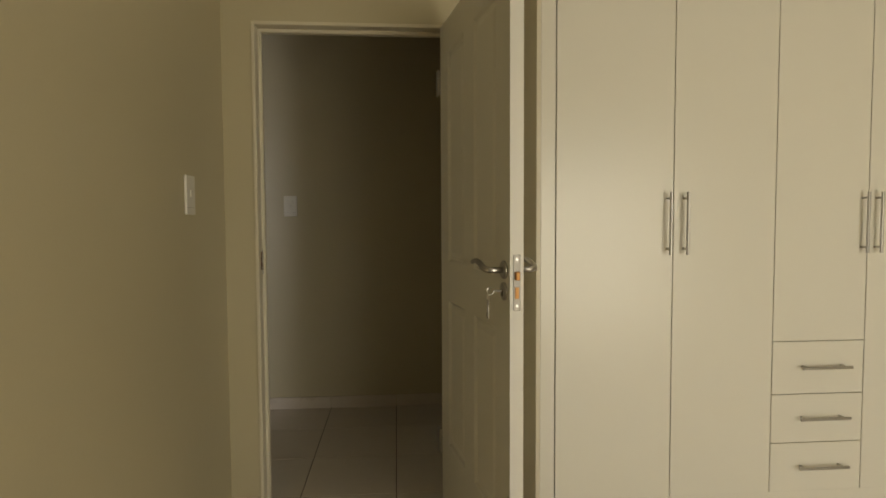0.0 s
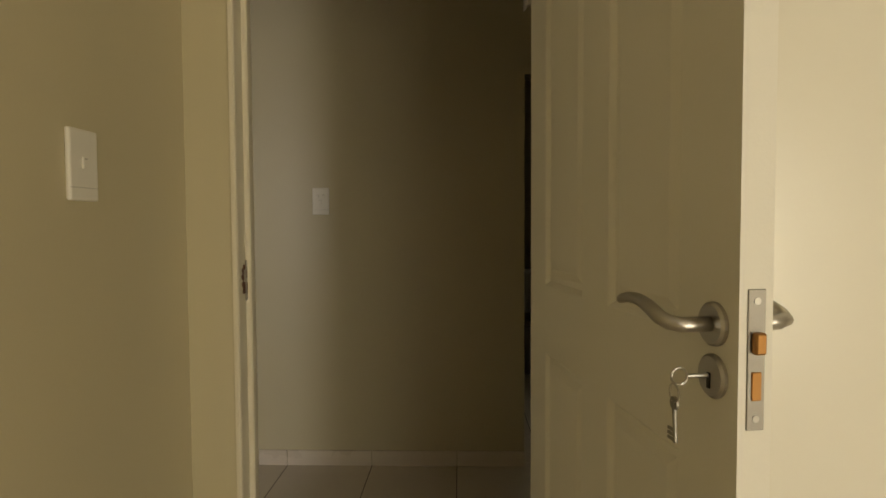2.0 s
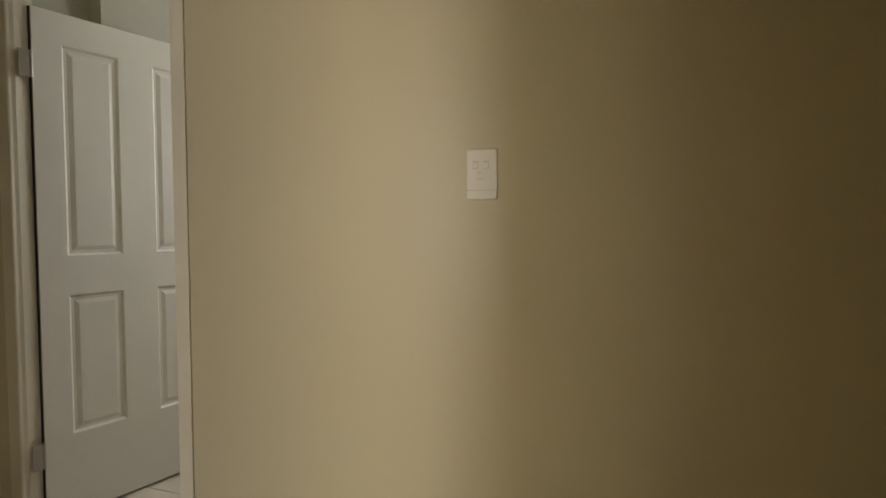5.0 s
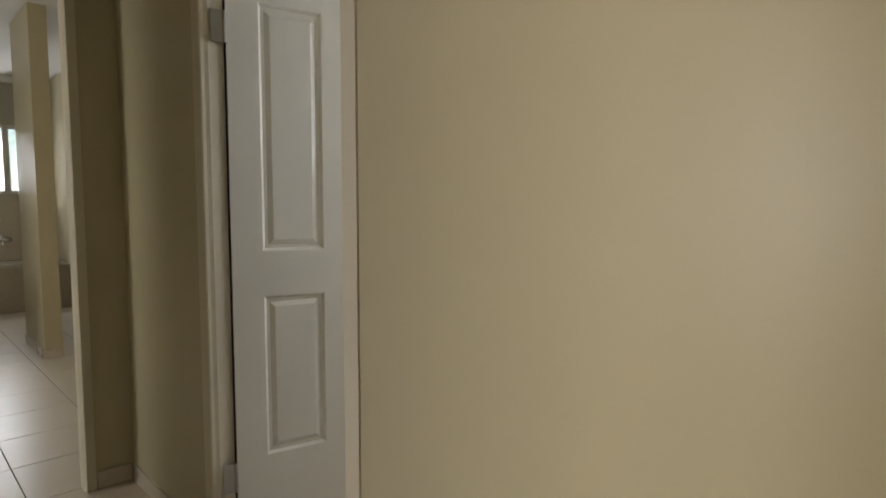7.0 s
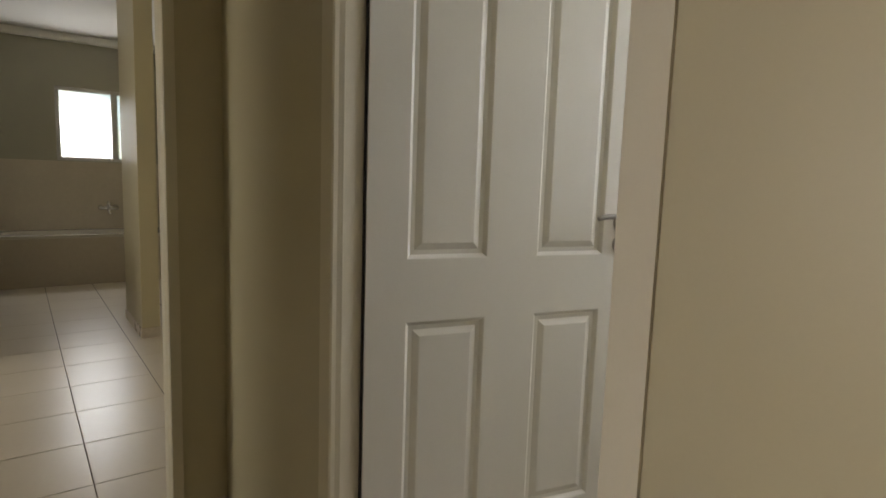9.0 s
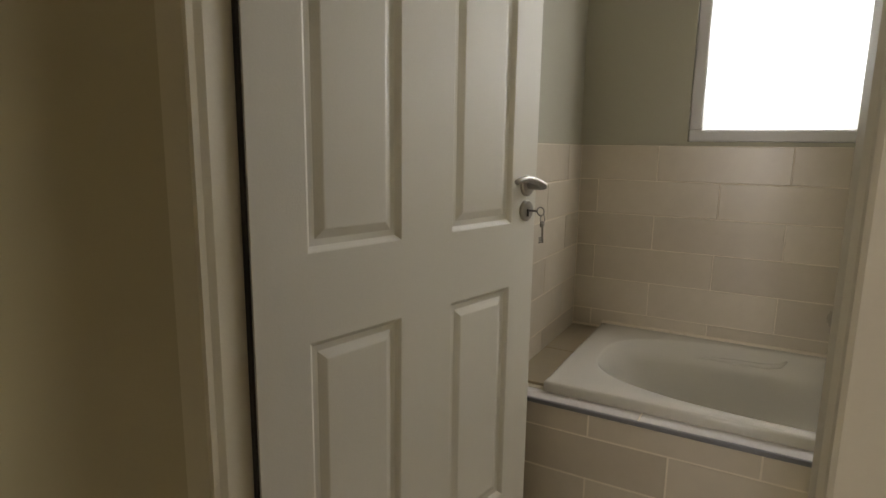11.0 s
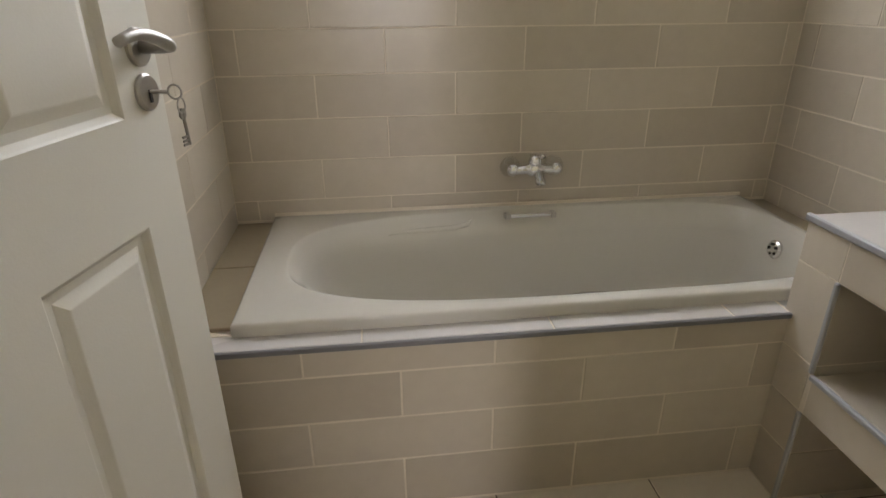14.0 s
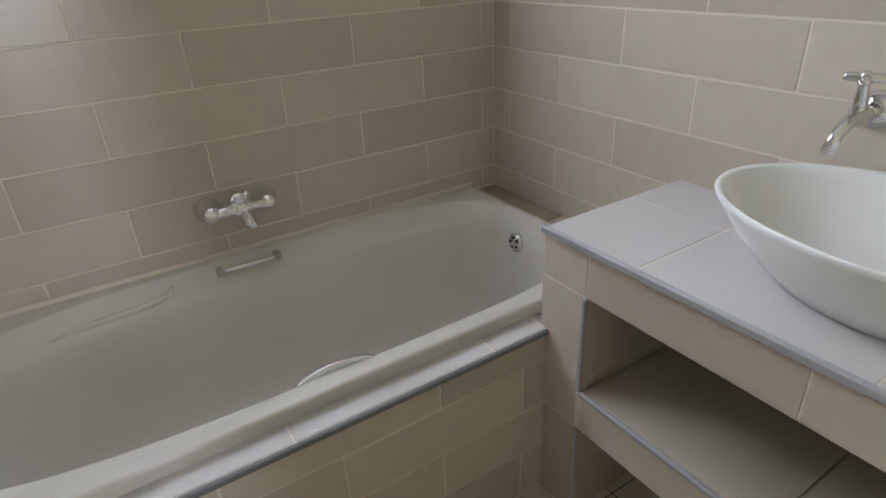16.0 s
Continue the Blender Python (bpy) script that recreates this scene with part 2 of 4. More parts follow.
# ---- the large structure ----
ground = part("ground", boxes((-60, 60, -60, 60, -0.30, -0.12)), GROUND)
tagged(ground, "dry garden ground round the house", "ground", kind="structure")
slab = part("floor", boxes((-8.6, 4.5, -8.15, 2.9, -0.12, -0.003)), FGROUT)
tagged(slab, "glazed cream floor tiles with brown grout", "floor", kind="structure")
ceiling = part("ceiling", boxes((-8.6, 4.5, -8.15, 2.9, H, H + 0.12)), CEIL)
tagged(ceiling, "flat white painted ceiling", "ceiling", kind="structure")

BX0, BX1, BY = -1.720, 0.165, 1.777      # bathroom faces
HS = -1.35                             # bedroom face of the door wall
HN = -1.26                             # hall face of the door wall
WY = 0.12                              # bathroom face of the hall's north wall
wall_hall_north = wall("wall_hall_north", "x", 0.0, WY, -2.60, 4.4, PAINT, [(-1.800, -0.934, -0.02, 2.095), (1.028, 1.84, -0.02, 1.90)], label="beige painted plaster wall of the passage")
wall_bedroom_north = wall("wall_bedroom_north", "x", HS, HN, 0.024, 4.4, PAINT, [(0.142, 0.956, -0.02, 2.0)], label="beige painted plaster wall with the bedroom doorway")
# West face, out of view, is set to place the passage wall's shadow edge.
wall_bedroom_west = wall("wall_bedroom_west", "y", -0.19, 0.024, -5.2, HN, PAINT, label="beige painted plaster bedroom wall")
wall_bedroom_south = wall("wall_bedroom_south", "x", -5.35, -5.2, -0.075, 4.4, PAINT, [(1.65, 3.45, 0.0, 2.1)], label="beige painted outer wall with a window")
wall_east = wall("wall_east", "y", 4.4, 4.5, -5.35, 2.9, PAINT, label="beige painted plaster end wall")
wall_lounge = wall("wall_lounge_west", "x", HS, HN, -2.60, -1.35, PAINT, label="beige painted plaster passage wall")
wall_lounge_east = wall("wall_lounge_east", "y", -0.075, 0.044, -8.0, -5.35, PAINT, label="beige painted plaster wall")
wall_lounge_south = wall("wall_lounge_south", "x", -8.15, -8.0, -2.72, 0.044, PAINT, [(-1.98, -0.60, 0.6, 2.2)], label="beige painted outer wall with a window")
wall_main = wall("wall_main_bedroom", "y", -2.72, -2.60, -8.0, 0.85, PAINT, [(-1.0, -0.16, -0.02, 2.07)], label="beige painted plaster wall with a doorway")
wall_main_south = wall("wall_main_south", "x", -4.45, -4.3, -8.6, -2.72, PAINT, [(-5.0, -3.4, 0.7, 2.1)], label="beige painted outer wall with a window")
wall_main_north = wall("wall_main_north", "x", 0.85, 0.97, -8.6, -2.60, PAINT, label="beige painted plaster wall")
wall_ensuite_west = wall("wall_ensuite_west", "y", -8.6, -8.4, -4.45, 0.97, BATH_PAINT, [(-0.18, 0.58, 1.31, 2.13)], label="olive grey painted outer wall with a window")
wall_ensuite_pier = wall("wall_ensuite_pier", "x", -2.2, -0.77, -8.4, -7.0, BATH_PAINT, label="olive grey painted pier beside the bath")
wall_ensuite_south = wall("wall_ensuite_south", "x", -2.3, -2.2, -8.4, -5.0, BATH_PAINT, label="olive grey painted wall")
wall_stub = wall("wall_ensuite_stub", "x", 0.135, 0.255, -5.95, -5.2, PAINT, label="beige painted end of a partition wall")
wall_bath_west = wall("wall_bathroom_west", "y", -1.90, -1.79, WY, BY, BATH_PAINT, label="olive grey painted bathroom wall with tiles")
fur = part("plaster_face", boxes((-1.789, BX0, 0.36, BY, -0.02, H)), BATH_PAINT, wall_bath_west)
wall_bath_east = wall("wall_bathroom_east", "y", BX1, 0.285, WY, BY, BATH_PAINT, label="olive grey painted bathroom wall with tiles")
wall_bath_north = wall("wall_bathroom_north", "x", BY, 2.0, -1.90, 0.285, BATH_PAINT, [(-1.325, -0.24, 1.258, 2.12)], label="olive grey painted outer wall with tiles and a window")
wall_wc_north = wall("wall_toilet_north", "x", 2.4, 2.58, 0.285, 4.4, BATH_PAINT, [(1.892, 2.454, 1.63, 2.241)], label="grey painted toilet room wall with a small window")
wall_wc_west = wall("wall_toilet_west", "y", 0.285, 0.40, 2.0, 2.4, BATH_PAINT, label="grey painted toilet room wall")


def cornice(name, specs):
    bm = bmesh.new()
    for x0, x1, y0, y1 in specs:
        box(bm, x0, x1, y0, y1, H - 0.09, H - 0.001, bevel=0.03, seg=2)
    ob = part(name, bm, CEIL)
    tagged(ob, "white moulded plaster cornice", "cornice", kind="structure")


cornice("trim", [(-8.399, -8.31, -0.77, 0.85), (-6.999, -6.91, -2.2, -0.73), (-8.399, -6.91, -0.769, -0.68)])


def jamb_profile(stop, rebate, outer, depth):
    """Pressed-steel frame in plan: u into the opening, v through the wall from the leaf's side to the far side."""
    return [(outer, -0.008), (rebate - 0.003, -0.008), (rebate, -0.004), (rebate, 0.045), (stop - 0.004, 0.046), (stop, 0.050), (stop, depth - 0.020), (stop - 0.004, depth - 0.008), (stop - 0.005, depth + 0.002), (stop - 0.009, depth + 0.006), (outer, depth + 0.006)]


def door_frame(name, axis, a0, a1, face, into, head, label, stop=0.030, rebate=0.018, outer=-0.012, depth=0.120):
    """Steel frame round an opening a0..a1; face: the plane on the leaf's side; into: +1 or -1, the way through the wall."""
    prof = jamb_profile(stop, rebate, outer, depth)
    top = thing(name, label, "door frame", kind="structure")
    for nm, flip in (("jamb", 0), ("jamb", 1)):
        bm = bmesh.new()
        low, high = [], []
        for u, v in prof:
            a = a0 + u if not flip else a1 - u
            c = face + into * v
            p = (a, c) if axis == "x" else (c, a)
            low.append(bm.verts.new((*p, -0.002)))
            high.append(bm.verts.new((*p, head - u)))
        n = len(prof)
        for k in range(n):
            j = (k + 1) % n
            bm.faces.new((low[k], low[j], high[j], high[k]))
        bm.faces.new(high)
        bm.faces.new(low[::-1])
        part(nm, bm, FRAME, top)
    bm = bmesh.new()
    left, right = [], []
    for u, v in prof:
        c = face + into * v
        z = head - u
        ua, ub = a0 + u, a1 - u
        left.append(bm.verts.new((ua, c, z) if axis == "x" else (c, ua, z)))
        right.append(bm.verts.new((ub, c, z) if axis == "x" else (c, ub, z)))
    n = len(prof)
    for k in range(n):
        j = (k + 1) % n
        bm.faces.new((left[k], left[j], right[j], right[k]))
    part("head", bm, FRAME, top)
    return top


door_frame("door_frame_1", "x", 0.144, 0.954, HS, 1, 2.0, "cream painted steel frame of the bedroom doorway", stop=0.026, rebate=0.013, outer=-0.001, depth=0.090)
door_frame("door_frame_2", "x", -1.760, -0.974, WY, -1, 2.055, "cream painted steel frame of the bathroom doorway", stop=0.018, rebate=-0.030, outer=-0.045)
door_frame("door_frame_3", "y", -1.0, -0.16, -2.72, 1, 2.07, "cream painted steel frame of a bedroom doorway")


# ---- windows ----
def window(name, axis, a0, a1, c, z0, z1, mullions, glass, label, vent=None):
    """Aluminium window in plane c (its inner face) between a0..a1; mullions at given places."""
    top = thing(name, label, "window", kind="structure")
    w = 0.042

    def bar(bm, p0, p1, q0, q1, d0=0.0, d1=0.045):
        if axis == "x":
            box(bm, p0, p1, c + d0, c + d1, q0, q1, bevel=0.004)
        else:
            box(bm, c - d1, c - d0, p0, p1, q0, q1, bevel=0.004)

    bm = bmesh.new()
    bar(bm, a0, a1, z0, z0 + w)
    bar(bm, a0, a1, z1 - w, z1)
    bar(bm, a0, a0 + w, z0 + w, z1 - w)
    bar(bm, a1 - w, a1, z0 + w, z1 - w)
    part("window_frame", bm, ALU, top)
    edges = [a0 + w] + [e for m in mullions for e in (m - w * 0.75, m + w * 0.75)] + [a1 - w]
    for m in mullions:
        bm = bmesh.new()
        bar(bm, m - w * 0.75, m + w * 0.75, z0 + w, z1 - w, -0.002, 0.043)
        part("mullion", bm, ALU, top)
    for e0, e1 in zip(edges[::2], edges[1::2]):
        bm = bmesh.new()
        if axis == "x":
            box(bm, e0, e1, c + 0.018, c + 0.024, z0 + w, z1 - w)
        else:
            box(bm, c - 0.024, c - 0.018, e0, e1, z0 + w, z1 - w)
        pane = part("pane", bm, glass, top)
        pane.visible_shadow = False
    if vent:
        v0, v1, vz0, vz1 = vent
        bm = bmesh.new()
        for p in ((v0, v1, vz0, vz0 + 0.03), (v0, v1, vz1 - 0.03, vz1), (v0, v0 + 0.03, vz0 + 0.03, vz1 - 0.03), (v1 - 0.03, v1, vz0 + 0.03, vz1 - 0.03)):
            bar(bm, *p, -0.012, 0.012)
        part("vent_frame", bm, ALU, top)
    return top


window("window_1", "x", -1.325, -0.24, BY + 0.02, 1.258, 2.12, [-0.78], FROST, "grey aluminium bathroom window with obscure glass", vent=(-0.745, -0.285, 1.475, 2.07))
window("window_2", "y", -0.18, 0.58, -8.42, 1.31, 2.13, [0.40], FROST, "grey aluminium bathroom window with bright obscure glass", vent=None)
w3 = window("window_3", "x", 1.892, 2.454, 2.49, 1.63, 2.241, [], FROST, "small white window with a green garden behind")
window("window_4", "x", 1.65, 3.45, -5.32, 0.0, 2.1, [2.55], GLASS, "aluminium sliding glass door")
window("window_5", "x", -1.98, -0.60, -8.12, 0.6, 2.2, [-1.29], GLASS, "aluminium lounge window")
# Out of view; added to go with the main bedroom's extra lamp.
window("window_6", "x", -5.0, -3.4, -4.42, 0.7, 2.1, [-4.2], GLASS, "unseen aluminium bedroom window added for light")
stay = part("window_stay", boxes((2.07, 2.23, 2.462, 2.48, 1.667, 1.683), bevel=0.003), GAP, w3, "black casement stay")
garden = part("backdrop", boxes((0.6, 4.4, 4.6, 4.62, 0.4, 4.2)), backdrop_material("far_garden", (0.50, 0.50, 0.40), (0.46, 0.66, 0.22), 0.12, 2.1, 2.6))
yard = part("backdrop", boxes((-2.6, 1.2, 3.0, 3.02, -0.1, 1.42)), backdrop_material("far_yard", (0.42, 0.36, 0.33), (0.95, 0.90, 0.88), 0.15, 1.20, 1.45))
tagged(yard, "blurred pale yard beyond the obscure glass", "backdrop", kind="structure")
tagged(garden, "blurred green garden beyond the window", "backdrop", kind="structure")


# ---- doors ----
def leaf_mesh(w, h=1.975, t=0.040, up=1.04, low=0.885, foot=0.30, stile=0.145, panel=0.283):
    """Four-panel leaf, hinge edge at x = 0, y from 0 to t; panels pressed in on both faces."""
    bm = bmesh.new()
    s, p, m = w * stile, w * panel, w * (1 - 2 * stile - 2 * panel)
    xs = [0, s, s + p, s + p + m, s + 2 * p + m, w]
    zs = [0, foot, low, up, h - 0.12, h]
    panels = []
    for y, flip in ((0, False), (t, True)):
        grid = [[bm.verts.new((x, y, z)) for x in xs] for z in zs]
        for i in range(5):
            for j in range(5):
                q = (grid[i][j], grid[i][j + 1], grid[i + 1][j + 1], grid[i + 1][j])
                f = bm.faces.new(q[::-1] if flip else q)
                if j in (1, 3) and i in (1, 3):
                    panels.append(f)
    bm.verts.ensure_lookup_table()
    n = 36
    a, b = bm.verts[:n], bm.verts[n:2 * n]
    ring = [i for i in range(6)] + [5 + 6 * i for i in range(1, 6)] + [30 + i for i in range(4, -1, -1)] + [6 * i for i in range(4, 0, -1)]
    for i, k in enumerate(ring):
        j = ring[(i + 1) % len(ring)]
        bm.faces.new((a[k], b[k], b[j], a[j]))
    bmesh.ops.recalc_face_normals(bm, faces=bm.faces)
    for th, dp in ((0.004, -0.002), (0.010, -0.0075), (0.016, -0.0005), (0.022, 0.0065), (0.003, 0.0005)):
        bmesh.ops.inset_individual(bm, faces=panels, thickness=th, depth=dp)
    return bm


def lever(top, x, z, y, out, sense, label="brushed steel lever handle on a round rose"):
    """Lever and rose on the face y; out: the way out of the face; sense: the way the lever points along x."""
    bm = bmesh.new()
    disc(bm, (x, y, z), (0, out, 0), 0.026, 0.008, 28, 0.003)
    rose = part("rose", bm, STEEL, top)
    bm = bmesh.new()
    pts = [(x, y + out * 0.006, z), (x, y + out * 0.040, z), (x + sense * 0.006, y + out * 0.053, z + 0.002), (x + sense * 0.02, y + out * 0.058, z + 0.006)]
    pts += [(x + sense * (0.02 + 0.105 * k / 9), y + out * 0.058, z + 0.006 + 0.015 * math.sin(math.pi / 2 * min(k / 9 * 1.6, 1.35 + 0.03 * k))) for k in range(1, 10)]
    rad = [0.009, 0.009, 0.009, 0.009] + [0.009 - 0.0003 * k for k in range(9)]
    tube(bm, pts, rad, 14)
    part("lever", bm, STEEL, top, label, smooth=True)
    return rose


def keyhole(top, x, z, y, out, key):
    bm = bmesh.new()
    disc(bm, (x, y, z), (0, out, 0), 0.026, 0.007, 28, 0.003)
    esc = part("escutcheon", bm, STEEL, top)
    bm = bmesh.new()
    box(bm, x - 0.003, x + 0.003, y + out * 0.0065, y + out * 0.0085, z - 0.014, z + 0.004)
    part("keyhole", bm, GAP, esc)
    if not key:
        return
    bm = bmesh.new()
    tube(bm, [(x, y + out * 0.004, z + 0.001), (x, y + out * 0.034, z + 0.001)], 0.0028, 8)
    for k in range(14):
        a0, a1 = 2 * math.pi * k / 14, 2 * math.pi * (k + 1) / 14
        tube(bm, [(x, y + out * (0.044 + 0.010 * math.cos(a0)), z + 0.001 + 0.010 * math.sin(a0)), (x, y + out * (0.044 + 0.010 * math.cos(a1)), z + 0.001 + 0.010 * math.sin(a1))], 0.0016, 6)
    part("key", bm, STEEL, top, "steel key in the lock")
    bm = bmesh.new()
    for k in range(14):
        a0, a1 = 2 * math.pi * k / 14, 2 * math.pi * (k + 1) / 14
        tube(bm, [(x + 0.010 * math.sin(a0), y + out * 0.050, z - 0.018 + 0.011 * math.cos(a0)), (x + 0.010 * math.sin(a1), y + out * 0.050, z - 0.018 + 0.011 * math.cos(a1))], 0.0012, 6)
    part("key_ring", bm, STEEL, top, "small split ring")
    bm = bmesh.new()
    tube(bm, [(x, y + out * 0.050, z - 0.028), (x + 0.004, y + out * 0.050, z - 0.075)], 0.0024, 8)
    for zz in (0.0745, 0.069, 0.0635):
        box(bm, x - 0.012, x + 0.003, y + out * 0.0492, y + out * 0.0512, z - zz, z - zz + 0.0032)
    disc(bm, (x, y + out * 0.048, z - 0.030), (0, out, 0), 0.008, 0.003, 14)
    part("spare_key", bm, DULL, top, "second key hanging on the ring")


def door(name, m, label, key_face, w, z, drop=0.0, **leaf_sizes):
    """A hung leaf: hinge edge at the origin. key_face: the face (0 or 1) on which the key hangs."""
    top = thing(name, label, "door", m, kind="structure")
    leaf = part("leaf", leaf_mesh(w, up=1.04 - drop, low=0.885 - drop, **leaf_sizes), DOOR, top)
    leaf.location.z = 0.012
    x, mirror = w - 0.043, True
    lever(top, x, z - drop / 2, 0.0, -1, -1)
    lever(top, x, z - drop / 2, 0.040, 1, -1)
    keyhole(top, x, z - 0.063, 0.0, -1, key_face == 0)
    keyhole(top, x, z - 0.063, 0.040, 1, key_face == 1)
    plate = part("lock_plate", boxes((w - 0.0005, w + 0.0018, 0.0095, 0.0305, z - 0.113, z + 0.043), bevel=0.0008), DULL, top, "steel mortice lock plate")
    part("latch", boxes((w + 0.001, w + 0.011, 0.0135, 0.0265, z - 0.028, z - 0.004), bevel=0.002), BRASS, plate, "brass latch bolt")
    part("dead_bolt", boxes((w + 0.001, w + 0.0035, 0.0140, 0.0260, z - 0.080, z - 0.048), bevel=0.001), BRASS, plate, "brass dead bolt")
    for zz in (z + 0.030, z - 0.10):
        bm = bmesh.new()
        disc(bm, (w + 0.0016, 0.02, zz), (1, 0, 0), 0.004, 0.0012, 12)
        part("screw", bm, STEEL, plate)
    # Near-black strip: the hinge gap's shade put into colour, not a fitted part.
    part("hinge_gap_shade", boxes((-0.005, -0.0008, 0.004, 0.036, 0.012, 1.985)), GAP, top, "dark strip standing in for shade in the hinge gap")
    for z in (0.235, 1.72):
        bm = bmesh.new()
        yk = -0.006 if mirror else 0.046
        tube(bm, [(-0.006, yk, z), (-0.006, yk, z + 0.10)], 0.0062, 10)
        box(bm, -0.0018, 0.0005, min(yk, 0.02), max(yk, 0.02), z, z + 0.10)
        box(bm, -0.046, -0.006, yk - 0.0012, yk + 0.0012, z, z + 0.10)
        part("hinge", bm, STEEL, top, "grey steel butt hinge")
    return top


door("door_1", pose(0.893, -1.358, 0, 0, 0, -81.0), "open white four-panel bedroom door with a steel lever and key", 0, 0.812, 1.072, 0.004)
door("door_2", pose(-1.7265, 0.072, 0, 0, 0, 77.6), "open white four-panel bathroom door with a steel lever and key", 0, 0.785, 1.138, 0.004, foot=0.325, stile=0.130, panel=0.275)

# strike plate in the bedroom jamb
SX, SY, SZ = 0.1572, -1.302, 1.047
sp_top = thing("strike_plate", "bent steel strike plate in a torn mortice of the jamb", "strike plate")
bm = boxes((SX - 0.002, SX + 0.0012, SY - 0.026, SY - 0.008, SZ - 0.036, SZ + 0.030))
for k, (dy, dz, r) in enumerate(((-0.024, 0.024, 0.007), (-0.026, 0.008, 0.009), (-0.025, -0.012, 0.008), (-0.022, -0.030, 0.006), (-0.018, 0.034, 0.005))):
    disc(bm, (SX - 0.0004, SY + dy, SZ + dz), (1, 0, 0), r, 0.0020 + 0.0002 * k, 7)
part("mortice", bm, PUTTY, sp_top, "splintered filler round the plate")
plate = part("plate", boxes((SX + 0.0005, SX + 0.0032, SY - 0.011, SY + 0.011, SZ - 0.056, SZ + 0.050), bevel=0.0008), STEEL, sp_top)
part("lip", boxes((SX + 0.001, SX + 0.003, SY - 0.021, SY - 0.0112, SZ - 0.006, SZ + 0.026), bevel=0.0008), STEEL, plate, "bent steel lip")
for z0, z1 in ((SZ + 0.004, SZ + 0.032), (SZ - 0.038, SZ - 0.008)):
    part("slot", boxes((SX + 0.0028, SX + 0.0036, SY - 0.006, SY + 0.006, z0, z1)), PUTTY, plate, "dark slot")
for z in (SZ - 0.048, SZ + 0.042):
    bm = bmesh.new()
    disc(bm, (SX + 0.003, SY, z), (1, 0, 0), 0.003, 0.0012, 12)
    part("screw", bm, CHROME, plate)


# ---- light switches ----
def switch(m, w, h, rockers, label):
    """Wall plate in the local x-z plane, face towards -y."""
    top = thing("light_switch", label, "light switch", m)
    part("plate", boxes((-w / 2, w / 2, -0.010, 0.0, -h / 2, h / 2), bevel=0.004, seg=2), PLASTIC, top)
    for x, z in rockers:
        part("rocker", boxes((x - 0.0075, x + 0.0075, -0.0135, -0.009, z - 0.0105, z + 0.0105), bevel=0.0015), PLASTIC, top)
        # Grey strip: a small shadow on the rocker put into colour.
        part("mark", boxes((x - 0.004, x + 0.003, -0.0140, -0.0130, z + 0.0068, z + 0.0080)), MARK, top, "small grey strip for the rocker's shadow")
    part("groove", boxes((-w / 2 + 0.002, w / 2 - 0.002, -0.0106, -0.0095, -h / 2 + 0.0237, -h / 2 + 0.0243)), MARK, top, "thin seam of the cover")
    return top


switch(pose(0.0425, -0.0005, 1.3025), 0.082, 0.130, [(-0.016, 0.024), (0.012, 0.024), (-0.002, -0.004)], "white plastic three-gang light switch on a beige wall")
switch(pose(0.0245, -1.757, 1.298, 0, 0, -90 + 180), 0.080, 0.130, [(0.0, 0.004)], "white plastic single light switch on a beige wall")


# ---- wardrobe ----
def bar_handle(parent, x, y, z, length, upright):
    h = part("handle", bmesh.new(), STEEL, parent, "brushed steel bar handle", smooth=True)
    bm = bmesh.new()
    d = Vector((0, 0, 1)) if upright else Vector((1, 0, 0))
    c = Vector((x, y - 0.032, z))
    tube(bm, [c - d * length / 2, c + d * length / 2], 0.006, 12)
    for s in (-1, 1):
        q = c + d * (length / 2 - 0.022) * s
        tube(bm, [q, q + Vector((0, 0.032, 0))], 0.0045, 10)
    bm.to_mesh(h.data)
    bm.free()


WF = -1.65
ward = thing("wardrobe", "built-in white melamine wardrobe with steel bar handles", "wardrobe", pose(1.23, WF, 0))
WX = [1.292, 1.739, 2.140, 2.515, 2.95, 3.38, 3.82, 4.26]


def wpart(name, spec, mat=MELAMINE, label="", bevel=0.0):
    o = part(name, boxes(spec, bevel=bevel), mat, ward, label)
    o.matrix_parent_inverse = ward.matrix_world.inverted()
    return o


# Solid carcass coloured near-black so the shade between the fronts is painted in.
wpart("carcass", (1.236, 4.39, WF + 0.022, HS - 0.006, 0.0, 2.64), GAP, "wardrobe carcass, near-black in place of shade in the gaps")
wpart("side_panel", (1.219, 1.235, WF + 0.0, HS - 0.006, 0.0, 2.64), FRAME, bevel=0.001)
wpart("filler", (1.2365, 1.2905, WF + 0.004, WF + 0.020, 0.0, 2.64), MELAMINE, bevel=0.001)
wpart("plinth", (1.286, 4.38, WF + 0.012, WF + 0.021, 0.0, 0.145))
for i, (x0, x1) in enumerate(zip(WX, WX[1:])):
    low = 0.740 if i == 2 else 0.150
    dd = wpart("door", (x0 + 0.0015, x1 - 0.0015, WF, WF + 0.018, low, 2.63), bevel=0.001)
    side = {0: x1 - 0.024, 1: x0 + 0.041, 2: x1 - 0.026, 3: x0 + 0.03, 4: x1 - 0.026, 5: x0 + 0.03, 6: x0 + 0.03}[i]
    bar_handle(dd, side, WF, 1.194, 0.232, True)
for z0, z1 in ((0.534, 0.737), (0.343, 0.531), (0.150, 0.340)):
    dr = wpart("drawer_front", (2.1415, 2.5135, WF, WF + 0.018, z0, z1), bevel=0.001)
    bar_handle(dr, 2.342, WF, (z0 + z1) / 2 + 0.005, 0.20, False)


# ---- bathroom: bath, taps, vanity, basin ----
RIM = 0.530
TX0, TX1, TY0, TY1 = -1.590, 0.058, 1.066, BY - 0.008


